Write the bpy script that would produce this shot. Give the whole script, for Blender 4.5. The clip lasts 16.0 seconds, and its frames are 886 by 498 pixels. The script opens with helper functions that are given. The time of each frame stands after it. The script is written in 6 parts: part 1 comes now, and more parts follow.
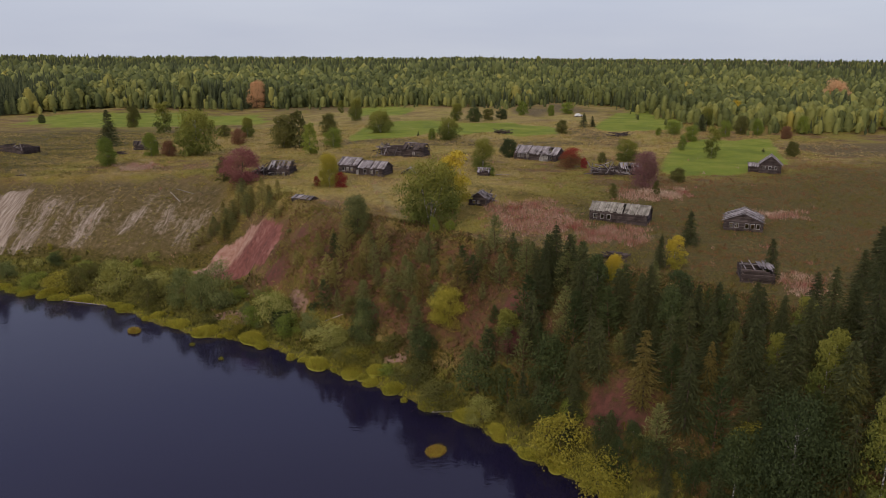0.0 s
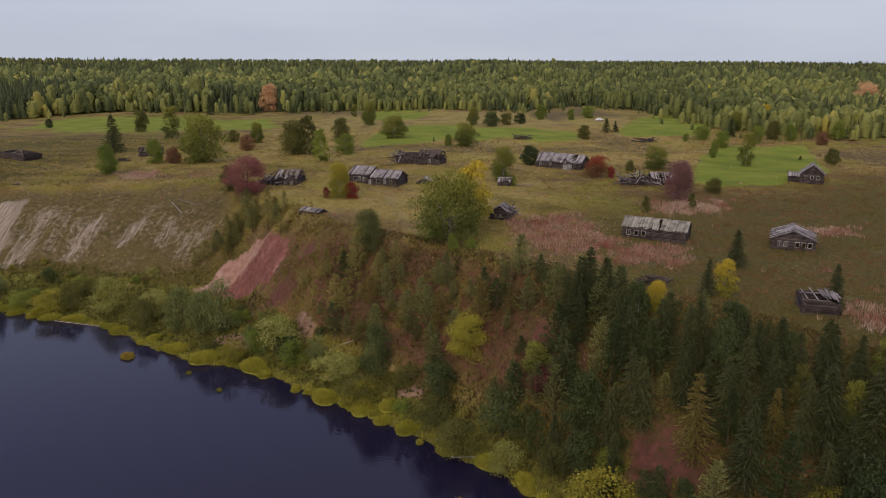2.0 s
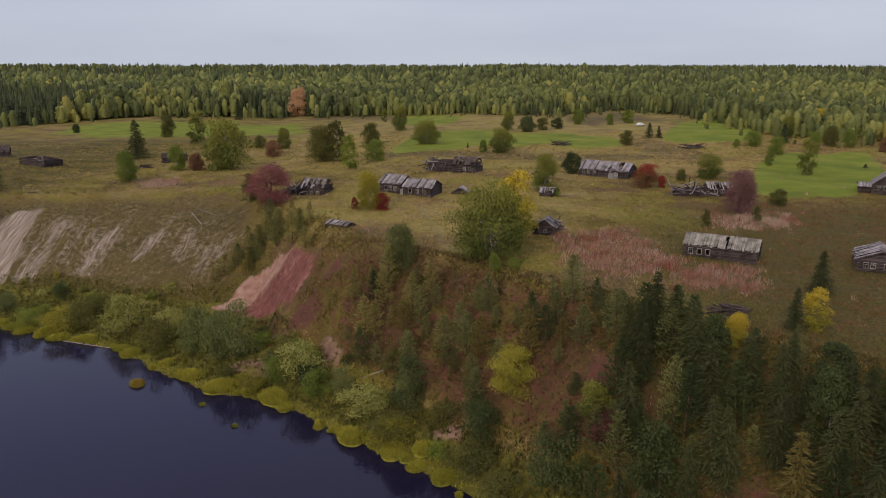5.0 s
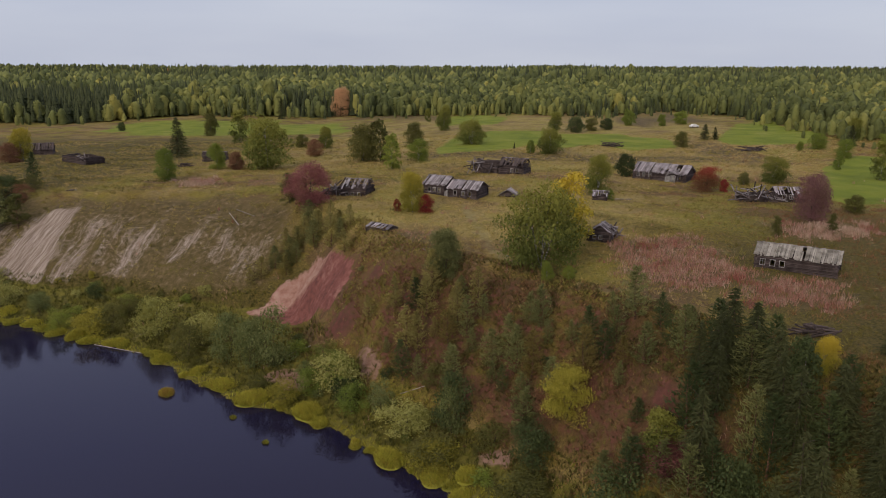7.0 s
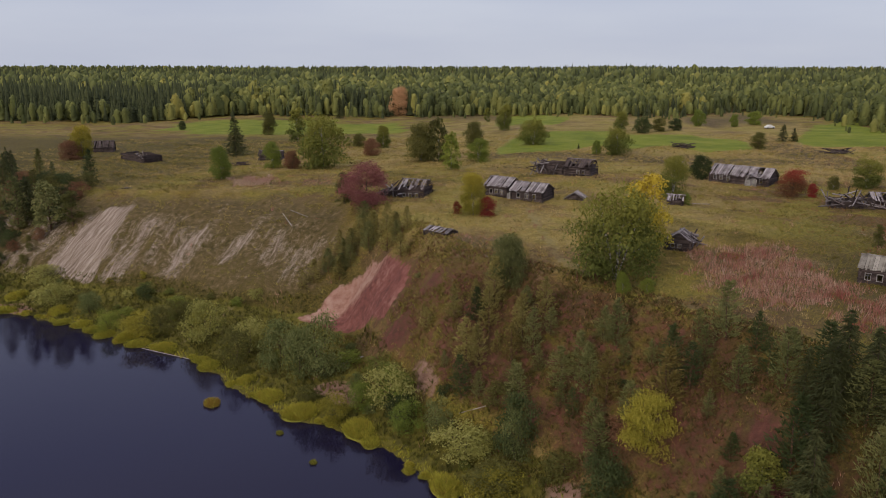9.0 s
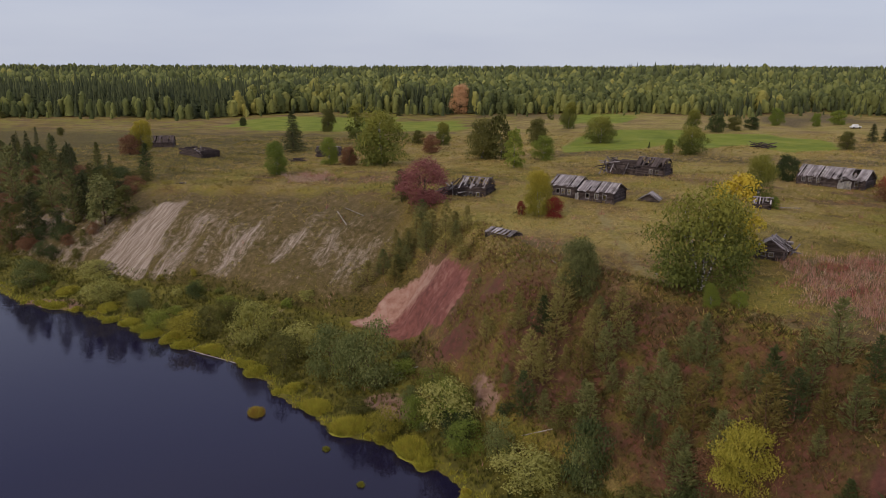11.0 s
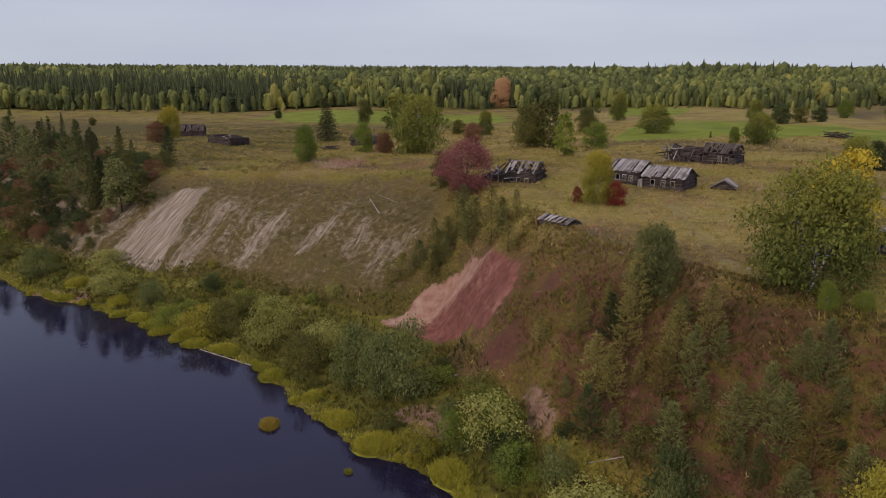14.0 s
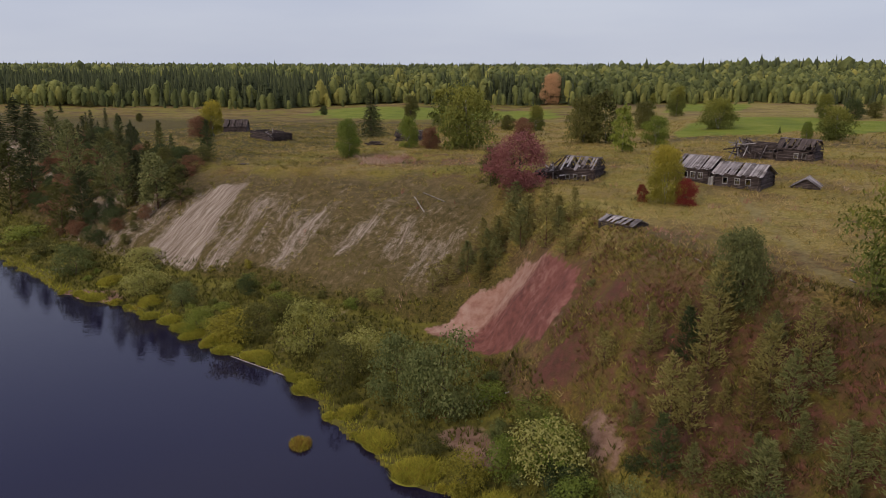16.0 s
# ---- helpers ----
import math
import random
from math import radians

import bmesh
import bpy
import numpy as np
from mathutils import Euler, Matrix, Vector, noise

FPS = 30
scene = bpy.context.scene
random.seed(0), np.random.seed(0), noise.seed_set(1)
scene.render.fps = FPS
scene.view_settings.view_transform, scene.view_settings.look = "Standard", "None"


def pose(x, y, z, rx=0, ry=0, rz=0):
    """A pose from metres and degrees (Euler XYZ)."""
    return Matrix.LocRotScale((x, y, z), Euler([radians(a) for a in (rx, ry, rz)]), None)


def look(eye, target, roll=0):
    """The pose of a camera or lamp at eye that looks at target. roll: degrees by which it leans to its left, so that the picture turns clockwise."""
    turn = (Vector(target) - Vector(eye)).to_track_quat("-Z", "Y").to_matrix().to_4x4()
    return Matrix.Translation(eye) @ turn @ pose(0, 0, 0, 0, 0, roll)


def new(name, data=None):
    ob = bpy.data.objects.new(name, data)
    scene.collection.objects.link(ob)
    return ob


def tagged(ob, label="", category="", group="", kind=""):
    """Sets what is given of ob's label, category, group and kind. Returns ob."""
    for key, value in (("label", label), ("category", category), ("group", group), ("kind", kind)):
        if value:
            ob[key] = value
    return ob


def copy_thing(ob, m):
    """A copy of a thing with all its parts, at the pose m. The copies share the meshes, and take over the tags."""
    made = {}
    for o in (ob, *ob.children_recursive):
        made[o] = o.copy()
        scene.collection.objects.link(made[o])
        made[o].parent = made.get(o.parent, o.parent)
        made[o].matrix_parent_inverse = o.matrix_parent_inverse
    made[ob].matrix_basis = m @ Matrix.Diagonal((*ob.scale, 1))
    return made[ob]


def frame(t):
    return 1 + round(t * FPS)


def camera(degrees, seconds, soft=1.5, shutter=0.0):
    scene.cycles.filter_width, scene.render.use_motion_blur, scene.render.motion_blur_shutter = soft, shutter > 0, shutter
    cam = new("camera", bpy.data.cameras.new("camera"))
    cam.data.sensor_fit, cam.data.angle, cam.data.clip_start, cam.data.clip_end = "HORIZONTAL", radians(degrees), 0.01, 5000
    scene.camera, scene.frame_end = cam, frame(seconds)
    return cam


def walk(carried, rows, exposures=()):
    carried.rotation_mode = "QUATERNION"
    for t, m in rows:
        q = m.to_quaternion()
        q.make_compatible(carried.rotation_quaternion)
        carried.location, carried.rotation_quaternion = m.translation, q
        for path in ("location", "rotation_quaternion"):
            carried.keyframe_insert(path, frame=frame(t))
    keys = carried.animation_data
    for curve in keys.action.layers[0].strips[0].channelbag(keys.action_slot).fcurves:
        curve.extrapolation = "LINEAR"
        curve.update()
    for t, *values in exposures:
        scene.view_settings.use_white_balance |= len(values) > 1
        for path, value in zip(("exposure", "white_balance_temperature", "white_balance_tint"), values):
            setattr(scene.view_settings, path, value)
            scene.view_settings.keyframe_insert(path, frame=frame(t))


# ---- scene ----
# The camera's flight
cam = camera(60.7, 16.0, soft=0.6)
PATH = [
    (0, (1.2, 0.456, 51.902), (1.138, 2.779, 51.305), 0.5),
    (0.5, (0.998, 3.937, 51.943), (0.924, 6.26, 51.347), 0.5),
    (1, (0.725, 7.193, 51.932), (0.648, 9.517, 51.337), 0.5),
    (1.5, (0.265, 10.19, 51.797), (0.176, 12.516, 51.206), 0.5),
    (2, (-0.196, 12.954, 51.811), (-0.301, 15.277, 51.221), 0.4),
    (2.5, (-0.71, 15.364, 51.78), (-0.833, 17.687, 51.191), 0.4),
    (3, (-1.188, 17.675, 51.642), (-1.326, 19.998, 51.056), 0.4),
    (3.5, (-1.634, 19.85, 51.356), (-1.784, 22.175, 50.777), 0.4),
    (4, (-1.997, 22.039, 51.24), (-2.159, 24.364, 50.662), 0.3),
    (6.5, (-4.016, 32.424, 49.838), (-4.298, 34.738, 49.265), 0.3),
    (7, (-4.492, 34.531, 49.558), (-4.816, 36.84, 48.985), 0.3),
    (7.5, (-5.062, 36.673, 49.304), (-5.43, 38.975, 48.732), 0.3),
    (8, (-5.705, 38.87, 48.863), (-6.116, 41.165, 48.292), 0.3),
    (8.5, (-6.271, 40.946, 48.511), (-6.726, 43.234, 47.941), 0.3),
    (9, (-6.964, 42.966, 48.228), (-7.46, 45.244, 47.658), 0.2),
    (9.5, (-7.702, 45.076, 47.918), (-8.243, 47.344, 47.347), 0.2),
    (10, (-8.286, 47.155, 47.684), (-8.881, 49.409, 47.113), 0.2),
    (12.5, (-12.402, 58.496, 43.624), (-13.13, 60.712, 43.055), 0.3),
    (13, (-13.315, 60.806, 42.65), (-14.056, 63.018, 42.083), 0.3),
    (13.5, (-14.152, 63.179, 41.778), (-14.906, 65.386, 41.21), 0.3),
    (14, (-15.036, 65.464, 41.173), (-15.82, 67.66, 40.606), 0.3),
    (14.5, (-15.844, 67.693, 40.853), (-16.662, 69.876, 40.283), 0.2),
    (15, (-16.84, 69.869, 40.121), (-17.692, 72.04, 39.556), 0.3),
    (15.5, (-17.783, 71.93, 39.59), (-18.668, 74.088, 39.026), 0.3),
    (16, (-18.728, 73.866, 39.486), (-19.645, 76.009, 38.914), 0.1),
]
walk(cam, [(t, look(eye, target, roll)) for t, eye, target, roll in PATH])

# ---- overcast autumn daylight ----
world = bpy.data.worlds.new("overcast_sky")
scene.world = world
world.use_nodes = True
wn, wl = world.node_tree.nodes, world.node_tree.links
wn.clear()
w_out, w_bg, w_soft, w_mix = wn.new("ShaderNodeOutputWorld"), wn.new("ShaderNodeBackground"), wn.new("ShaderNodeBackground"), wn.new("ShaderNodeMixShader")
w_sky = wn.new("ShaderNodeTexSky")
w_sky.sky_type, w_sky.sun_disc = "NISHITA", False
w_sky.sun_elevation, w_sky.sun_rotation = radians(32), radians(215)
w_bg.inputs["Strength"].default_value = 0.06
w_geo, w_map, w_noise, w_ramp = wn.new("ShaderNodeTexCoord"), wn.new("ShaderNodeMapping"), wn.new("ShaderNodeTexNoise"), wn.new("ShaderNodeValToRGB")
w_map.inputs["Scale"].default_value = (1.2, 1.2, 7.0)
w_noise.inputs["Scale"].default_value, w_noise.inputs["Detail"].default_value = 1.6, 5
w_ramp.color_ramp.elements[0].position, w_ramp.color_ramp.elements[0].color = 0.3, (0.60, 0.63, 0.74, 1)
w_ramp.color_ramp.elements[1].position, w_ramp.color_ramp.elements[1].color = 0.7, (0.72, 0.74, 0.81, 1)
w_soft.inputs["Strength"].default_value = 0.85
w_xyz, w_high, w_lay = wn.new("ShaderNodeSeparateXYZ"), wn.new("ShaderNodeValToRGB"), wn.new("ShaderNodeMix")
while len(w_high.color_ramp.elements) < 4:
    w_high.color_ramp.elements.new(0.5)
for stop, (at, tone) in zip(w_high.color_ramp.elements, ((0.0, (1.0, 1.02, 1.06)), (0.2, (0.88, 0.92, 1.06)), (0.45, (0.78, 0.82, 1.18)), (0.85, (1.78, 1.60, 1.42)))):
    stop.position, stop.color = at, (*tone, 1)
w_lay.data_type, w_lay.blend_type = "RGBA", "MULTIPLY"
w_lay.inputs[0].default_value = 1.0
w_mix.inputs[0].default_value = 0.9
wl.new(w_geo.outputs["Generated"], w_map.inputs[0])
wl.new(w_map.outputs[0], w_noise.inputs["Vector"])
wl.new(w_noise.outputs["Fac"], w_ramp.inputs[0])
wl.new(w_geo.outputs["Generated"], w_xyz.inputs[0])
wl.new(w_xyz.outputs["Z"], w_high.inputs[0])
wl.new(w_ramp.outputs[0], w_lay.inputs[6])
wl.new(w_high.outputs[0], w_lay.inputs[7])
wl.new(w_lay.outputs[2], w_soft.inputs["Color"])
wl.new(w_sky.outputs[0], w_bg.inputs["Color"])
wl.new(w_bg.outputs[0], w_mix.inputs[1])
wl.new(w_soft.outputs[0], w_mix.inputs[2])
wl.new(w_mix.outputs[0], w_out.inputs["Surface"])
sun_lamp = new("sun", bpy.data.lights.new("sun", "SUN"))
sun_lamp.data.energy, sun_lamp.data.angle, sun_lamp.data.color = 1.6, radians(20), (1.0, 0.84, 0.68)
sun_lamp.matrix_world = look((-60, -90, 90), (0, 60, 0))

# ---- materials ----
def material(name, rough=0.9):
    m = bpy.data.materials.new(name)
    m.use_nodes = True
    b = m.node_tree.nodes["Principled BSDF"]
    b.inputs["Roughness"].default_value = rough
    b.inputs["Specular IOR Level"].default_value = 0.2
    return m, m.node_tree.nodes, m.node_tree.links, b


def ramp(nodes, stops):
    r = nodes.new("ShaderNodeValToRGB")
    while len(r.color_ramp.elements) < len(stops):
        r.color_ramp.elements.new(0.5)
    for e, (p, c) in zip(r.color_ramp.elements, stops):
        e.position, e.color = p, (*c, 1)
    return r


def fuzz(nodes, links, scale, detail=4, stretch=None, rough=0.55, turn=0.0):
    n = nodes.new("ShaderNodeTexNoise")
    n.inputs["Scale"].default_value, n.inputs["Detail"].default_value, n.inputs["Roughness"].default_value = scale, detail, rough
    c = nodes.new("ShaderNodeTexCoord")
    if stretch:
        k = nodes.new("ShaderNodeMapping")
        k.inputs["Scale"].default_value = stretch
        spin = nodes.new("ShaderNodeMapping")
        spin.inputs["Rotation"].default_value = (0, 0, radians(turn))
        links.new(c.outputs["Object"], spin.inputs[0])
        links.new(spin.outputs[0], k.inputs[0])
        links.new(k.outputs[0], n.inputs["Vector"])
    else:
        links.new(c.outputs["Object"], n.inputs["Vector"])
    return n.outputs["Fac"]


def blend(nodes, links, fac, a, b, mode="MIX"):
    x = nodes.new("ShaderNodeMix")
    x.data_type, x.blend_type = "RGBA", mode
    for socket, value in ((x.inputs[0], fac), (x.inputs[6], a), (x.inputs[7], b)):
        if isinstance(value, (int, float)):
            socket.default_value = value
        elif isinstance(value, tuple):
            socket.default_value = (*value, 1)
        else:
            links.new(value, socket)
    return x.outputs[2]


def maths(nodes, links, op, a, b=0.0):
    x = nodes.new("ShaderNodeMath")
    x.operation = op
    for socket, value in ((x.inputs[0], a), (x.inputs[1], b)):
        if isinstance(value, (int, float)):
            socket.default_value = value
        else:
            links.new(value, socket)
    return x.outputs[0]


def attribute(nodes, name):
    a = nodes.new("ShaderNodeAttribute")
    a.attribute_name = name
    return a.outputs["Fac"]


def bump(nodes, links, b, fac, strength, distance):
    k = nodes.new("ShaderNodeBump")
    k.inputs["Strength"].default_value, k.inputs["Distance"].default_value = strength, distance
    links.new(fac, k.inputs["Height"])
    links.new(k.outputs[0], b.inputs["Normal"])


def foliage(name, dark, mid, light, spread=0.35, autumn=None, start=5.0):
    """Leaves: each spray of its own shade, each plant a little different; autumn: a second leaf colour, mixed in more
    towards the crown's top.
    """
    m, n, l, b = material(name, 0.75)
    g, o = n.new("ShaderNodeNewGeometry"), n.new("ShaderNodeObjectInfo")
    r = ramp(n, [(0.0, dark), (0.5, mid), (1.0, light)])
    v = maths(n, l, "ADD", maths(n, l, "ADD", 0.12, maths(n, l, "MULTIPLY", g.outputs["Random Per Island"], 0.76 - spread)), maths(n, l, "MULTIPLY", o.outputs["Random"], spread))
    l.new(v, r.inputs[0])
    colour = r.outputs[0]
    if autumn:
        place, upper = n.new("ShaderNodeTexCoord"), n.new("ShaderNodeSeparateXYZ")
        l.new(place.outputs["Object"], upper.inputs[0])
        topward = n.new("ShaderNodeMapRange")
        topward.inputs[1].default_value, topward.inputs[2].default_value = start, start + 4.5
        l.new(maths(n, l, "ADD", upper.outputs["Z"], maths(n, l, "MULTIPLY", g.outputs["Random Per Island"], 2.5)), topward.inputs[0])
        colour = blend(n, l, maths(n, l, "MULTIPLY", topward.outputs[0], 0.7), colour, autumn)
    l.new(colour, b.inputs["Base Color"])
    t, mixer = n.new("ShaderNodeBsdfTranslucent"), n.new("ShaderNodeMixShader")
    l.new(colour, t.inputs["Color"])
    mixer.inputs[0].default_value = 0.32
    l.new(b.outputs[0], mixer.inputs[1])
    l.new(t.outputs[0], mixer.inputs[2])
    l.new(mixer.outputs[0], n["Material Output"].inputs["Surface"])
    return m


def tinted(name, stops, jitter=0.25):
    """Plants in one sheet, coloured plant by plant by the tint they were given."""
    m, n, l, b = material(name, 0.8)
    g = n.new("ShaderNodeNewGeometry")
    r = ramp(n, stops)
    l.new(attribute(n, "tint"), r.inputs[0])
    v = maths(n, l, "ADD", 1 - jitter, maths(n, l, "MULTIPLY", g.outputs["Random Per Island"], 2 * jitter))
    h = n.new("ShaderNodeHueSaturation")
    l.new(v, h.inputs["Value"])
    l.new(r.outputs[0], h.inputs["Color"])
    l.new(h.outputs[0], b.inputs["Base Color"])
    t, mixer = n.new("ShaderNodeBsdfTranslucent"), n.new("ShaderNodeMixShader")
    l.new(h.outputs[0], t.inputs["Color"])
    mixer.inputs[0].default_value = 0.25
    l.new(b.outputs[0], mixer.inputs[1])
    l.new(t.outputs[0], mixer.inputs[2])
    l.new(mixer.outputs[0], n["Material Output"].inputs["Surface"])
    return m


def weathered(name, dark, mid, light, stretch=(0.6, 6, 6)):
    """Old bare wood: every board or log of its own grey, with grain and stains."""
    m, n, l, b = material(name, 0.9)
    g = n.new("ShaderNodeNewGeometry")
    r = ramp(n, [(0.0, dark), (0.5, mid), (1.0, light)])
    o = n.new("ShaderNodeObjectInfo")
    own = maths(n, l, "FRACT", maths(n, l, "ADD", g.outputs["Random Per Island"], o.outputs["Random"]))
    v = maths(n, l, "ADD", maths(n, l, "MULTIPLY", own, 0.6), maths(n, l, "MULTIPLY", fuzz(n, l, 3, 5, stretch), 0.45))
    l.new(v, r.inputs[0])
    stain = ramp(n, [(0.42, (1, 1, 1)), (0.68, (0.42, 0.4, 0.38))])
    l.new(fuzz(n, l, 0.7, 4), stain.inputs[0])
    l.new(blend(n, l, 1.0, r.outputs[0], stain.outputs[0], "MULTIPLY"), b.inputs["Base Color"])
    bump(n, l, b, fuzz(n, l, 8, 4, stretch), 0.5, 0.02)
    return m


def ground_material():
    m, n, l, b = material("meadow_ground", 0.95)
    big, mid, fine, grit = fuzz(n, l, 0.022, 5), fuzz(n, l, 0.11, 6), fuzz(n, l, 0.9, 6), fuzz(n, l, 4.0, 5, None, 0.7)
    a = ramp(n, [(0.38, (0.090, 0.076, 0.016)), (0.47, (0.190, 0.138, 0.030)), (0.55, (0.255, 0.192, 0.068)), (0.63, (0.160, 0.092, 0.044))])
    l.new(blend(n, l, 0.5, mid, big), a.inputs[0])
    tuft = fuzz(n, l, 1.9, 6, None, 0.72)
    f = ramp(n, [(0.36, (0.34, 0.35, 0.33)), (0.5, (0.86, 0.86, 0.84)), (0.64, (1.5, 1.42, 1.3))])
    l.new(blend(n, l, 0.55, tuft, grit), f.inputs[0])
    lush, rust = ramp(n, [(0.48, (0, 0, 0)), (0.56, (0.85, 0.85, 0.85))]), ramp(n, [(0.51, (0, 0, 0)), (0.59, (0.85, 0.85, 0.85))])
    l.new(fuzz(n, l, 0.047, 7), lush.inputs[0])
    l.new(fuzz(n, l, 0.071, 7, (1, 1.6, 1), 0.6, 20), rust.inputs[0])
    sward = blend(n, l, lush.outputs[0], a.outputs[0], (0.205, 0.180, 0.030))
    sward = blend(n, l, rust.outputs[0], sward, (0.138, 0.084, 0.042))
    meadow = blend(n, l, 1.0, sward, f.outputs[0], "MULTIPLY")

    def edge(name, sharp=0.35, more=0.0):
        k = maths(n, l, "ADD", attribute(n, name), maths(n, l, "MULTIPLY", maths(n, l, "SUBTRACT", mid, 0.5), 1.1))
        k = maths(n, l, "ADD", k, more)
        k = maths(n, l, "ADD", k, maths(n, l, "MULTIPLY", maths(n, l, "SUBTRACT", fine, 0.5), 0.8))
        s = n.new("ShaderNodeMapRange")
        s.inputs[1].default_value, s.inputs[2].default_value = 0.5 - sharp / 2, 0.5 + sharp / 2
        l.new(k, s.inputs[0])
        return s.outputs[0]

    green = ramp(n, [(0.3, (0.108, 0.138, 0.012)), (0.5, (0.150, 0.186, 0.016)), (0.68, (0.205, 0.215, 0.030))])
    l.new(mid, green.inputs[0])
    dry = ramp(n, [(0.36, (0.054, 0.046, 0.015)), (0.5, (0.104, 0.077, 0.030)), (0.64, (0.185, 0.134, 0.070))])
    l.new(blend(n, l, 0.5, fine, grit), dry.inputs[0])
    bank = ramp(n, [(0.3, (0.062, 0.058, 0.014)), (0.6, (0.150, 0.132, 0.022))])
    l.new(fine, bank.inputs[0])
    earth = ramp(n, [(0.3, (0.046, 0.029, 0.013)), (0.5, (0.096, 0.048, 0.026)), (0.7, (0.155, 0.066, 0.043))])
    l.new(fine, earth.inputs[0])
    streak = fuzz(n, l, 1.0, 8, (0.55, 0.045, 0.045), 0.72, 12)
    rill = fuzz(n, l, 1.0, 5, (2.4, 0.16, 0.16), 0.62, 12)
    gully = fuzz(n, l, 1.0, 6, (0.24, 0.06, 0.06), 0.6, 62)
    clay = ramp(n, [(0.36, (0.125, 0.050, 0.040)), (0.5, (0.190, 0.072, 0.058)), (0.66, (0.27, 0.118, 0.094))])
    l.new(blend(n, l, 0.6, gully, fine), clay.inputs[0])
    chalk = ramp(n, [(0.38, (0.125, 0.092, 0.062)), (0.5, (0.265, 0.208, 0.162)), (0.64, (0.46, 0.395, 0.335))])
    l.new(blend(n, l, 0.4, rill, grit), chalk.inputs[0])
    c = blend(n, l, edge("soil", 0.5), meadow, earth.outputs[0])
    rank = ramp(n, [(0.38, (0.028, 0.025, 0.007)), (0.5, (0.082, 0.066, 0.016)), (0.63, (0.165, 0.124, 0.034))])
    l.new(blend(n, l, 0.5, tuft, grit), rank.inputs[0])
    c = blend(n, l, edge("rank", 0.6), c, rank.outputs[0])
    straw = ramp(n, [(0.38, (0.160, 0.132, 0.036)), (0.5, (0.305, 0.240, 0.074)), (0.63, (0.455, 0.350, 0.130))])
    l.new(blend(n, l, 0.5, tuft, grit), straw.inputs[0])
    c = blend(n, l, edge("straw", 0.7), c, straw.outputs[0])
    c = blend(n, l, edge("dry", 0.6), c, dry.outputs[0])
    c = blend(n, l, edge("green", 0.25), c, green.outputs[0])
    c = blend(n, l, edge("bank", 0.3), c, bank.outputs[0])
    c = blend(n, l, edge("chalk", 0.40, maths(n, l, "ADD", maths(n, l, "MULTIPLY", maths(n, l, "SUBTRACT", streak, 0.5), 1.15), maths(n, l, "MULTIPLY", maths(n, l, "SUBTRACT", grit, 0.5), 1.0))), c, chalk.outputs[0])
    red = ramp(n, [(0.3, (0.070, 0.034, 0.024)), (0.7, (0.150, 0.058, 0.044))])
    l.new(fine, red.inputs[0])
    c = blend(n, l, edge("redsoil", 0.4), c, red.outputs[0])
    bald = ramp(n, [(0.3, (0.160, 0.092, 0.062)), (0.7, (0.310, 0.195, 0.140))])
    l.new(fine, bald.inputs[0])
    c = blend(n, l, edge("bare", 0.3), c, bald.outputs[0])
    trail = ramp(n, [(0.3, (0.15, 0.135, 0.05)), (0.7, (0.26, 0.215, 0.10))])
    l.new(fine, trail.inputs[0])
    c = blend(n, l, edge("trail", 0.6), c, trail.outputs[0])
    rose = ramp(n, [(0.36, (0.255, 0.118, 0.086)), (0.5, (0.345, 0.200, 0.152)), (0.66, (0.43, 0.285, 0.225))])
    l.new(blend(n, l, 0.5, gully, fine), rose.inputs[0])
    face = blend(n, l, edge("rose", 0.7), clay.outputs[0], rose.outputs[0])
    c = blend(n, l, edge("clay", 0.22, -0.05), c, face)
    l.new(c, b.inputs["Base Color"])
    bump(n, l, b, blend(n, l, 0.5, tuft, grit), 1.0, 0.35)
    return m


def water_material():
    m, n, l, b = material("river_water", 0.03)
    b.inputs["Base Color"].default_value = (0.0098, 0.0080, 0.0250, 1)
    b.inputs["Specular IOR Level"].default_value = 0.42
    b.inputs["IOR"].default_value = 1.33
    k = maths(n, l, "ADD", maths(n, l, "MULTIPLY", fuzz(n, l, 0.9, 3, (1, 1.8, 1)), 0.6), fuzz(n, l, 0.12, 3))
    patch = ramp(n, [(0.45, (0.01, 0.01, 0.01)), (0.7, (0.13, 0.13, 0.13))])
    l.new(fuzz(n, l, 0.025, 3), patch.inputs[0])
    l.new(patch.outputs[0], b.inputs["Roughness"])
    bump(n, l, b, k, 0.07, 0.3)
    return m


def bark_material(name, pale, dark):
    m, n, l, b = material(name, 0.9)
    r = ramp(n, [(0.45, dark), (0.6, pale)])
    l.new(fuzz(n, l, 2.5, 4, (1, 1, 3)), r.inputs[0])
    l.new(r.outputs[0], b.inputs["Base Color"])
    return m


M_GROUND, M_WATER = ground_material(), water_material()
M_BIRCH_BARK = bark_material("birch_bark", (0.55, 0.53, 0.48), (0.05, 0.045, 0.04))
M_BARK = bark_material("grey_bark", (0.13, 0.10, 0.075), (0.05, 0.038, 0.03))
M_PINE_BARK = bark_material("pine_bark", (0.20, 0.11, 0.06), (0.07, 0.045, 0.03))
# Birch leaves go lighter and yellower towards the crown's top.
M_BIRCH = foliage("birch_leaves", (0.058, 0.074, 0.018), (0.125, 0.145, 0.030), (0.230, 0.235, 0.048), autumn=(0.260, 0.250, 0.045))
M_GREEN = foliage("fresh_leaves", (0.085, 0.118, 0.022), (0.175, 0.220, 0.036), (0.290, 0.305, 0.050))
M_OLIVE = foliage("olive_leaves", (0.054, 0.059, 0.016), (0.112, 0.112, 0.028), (0.186, 0.171, 0.046))
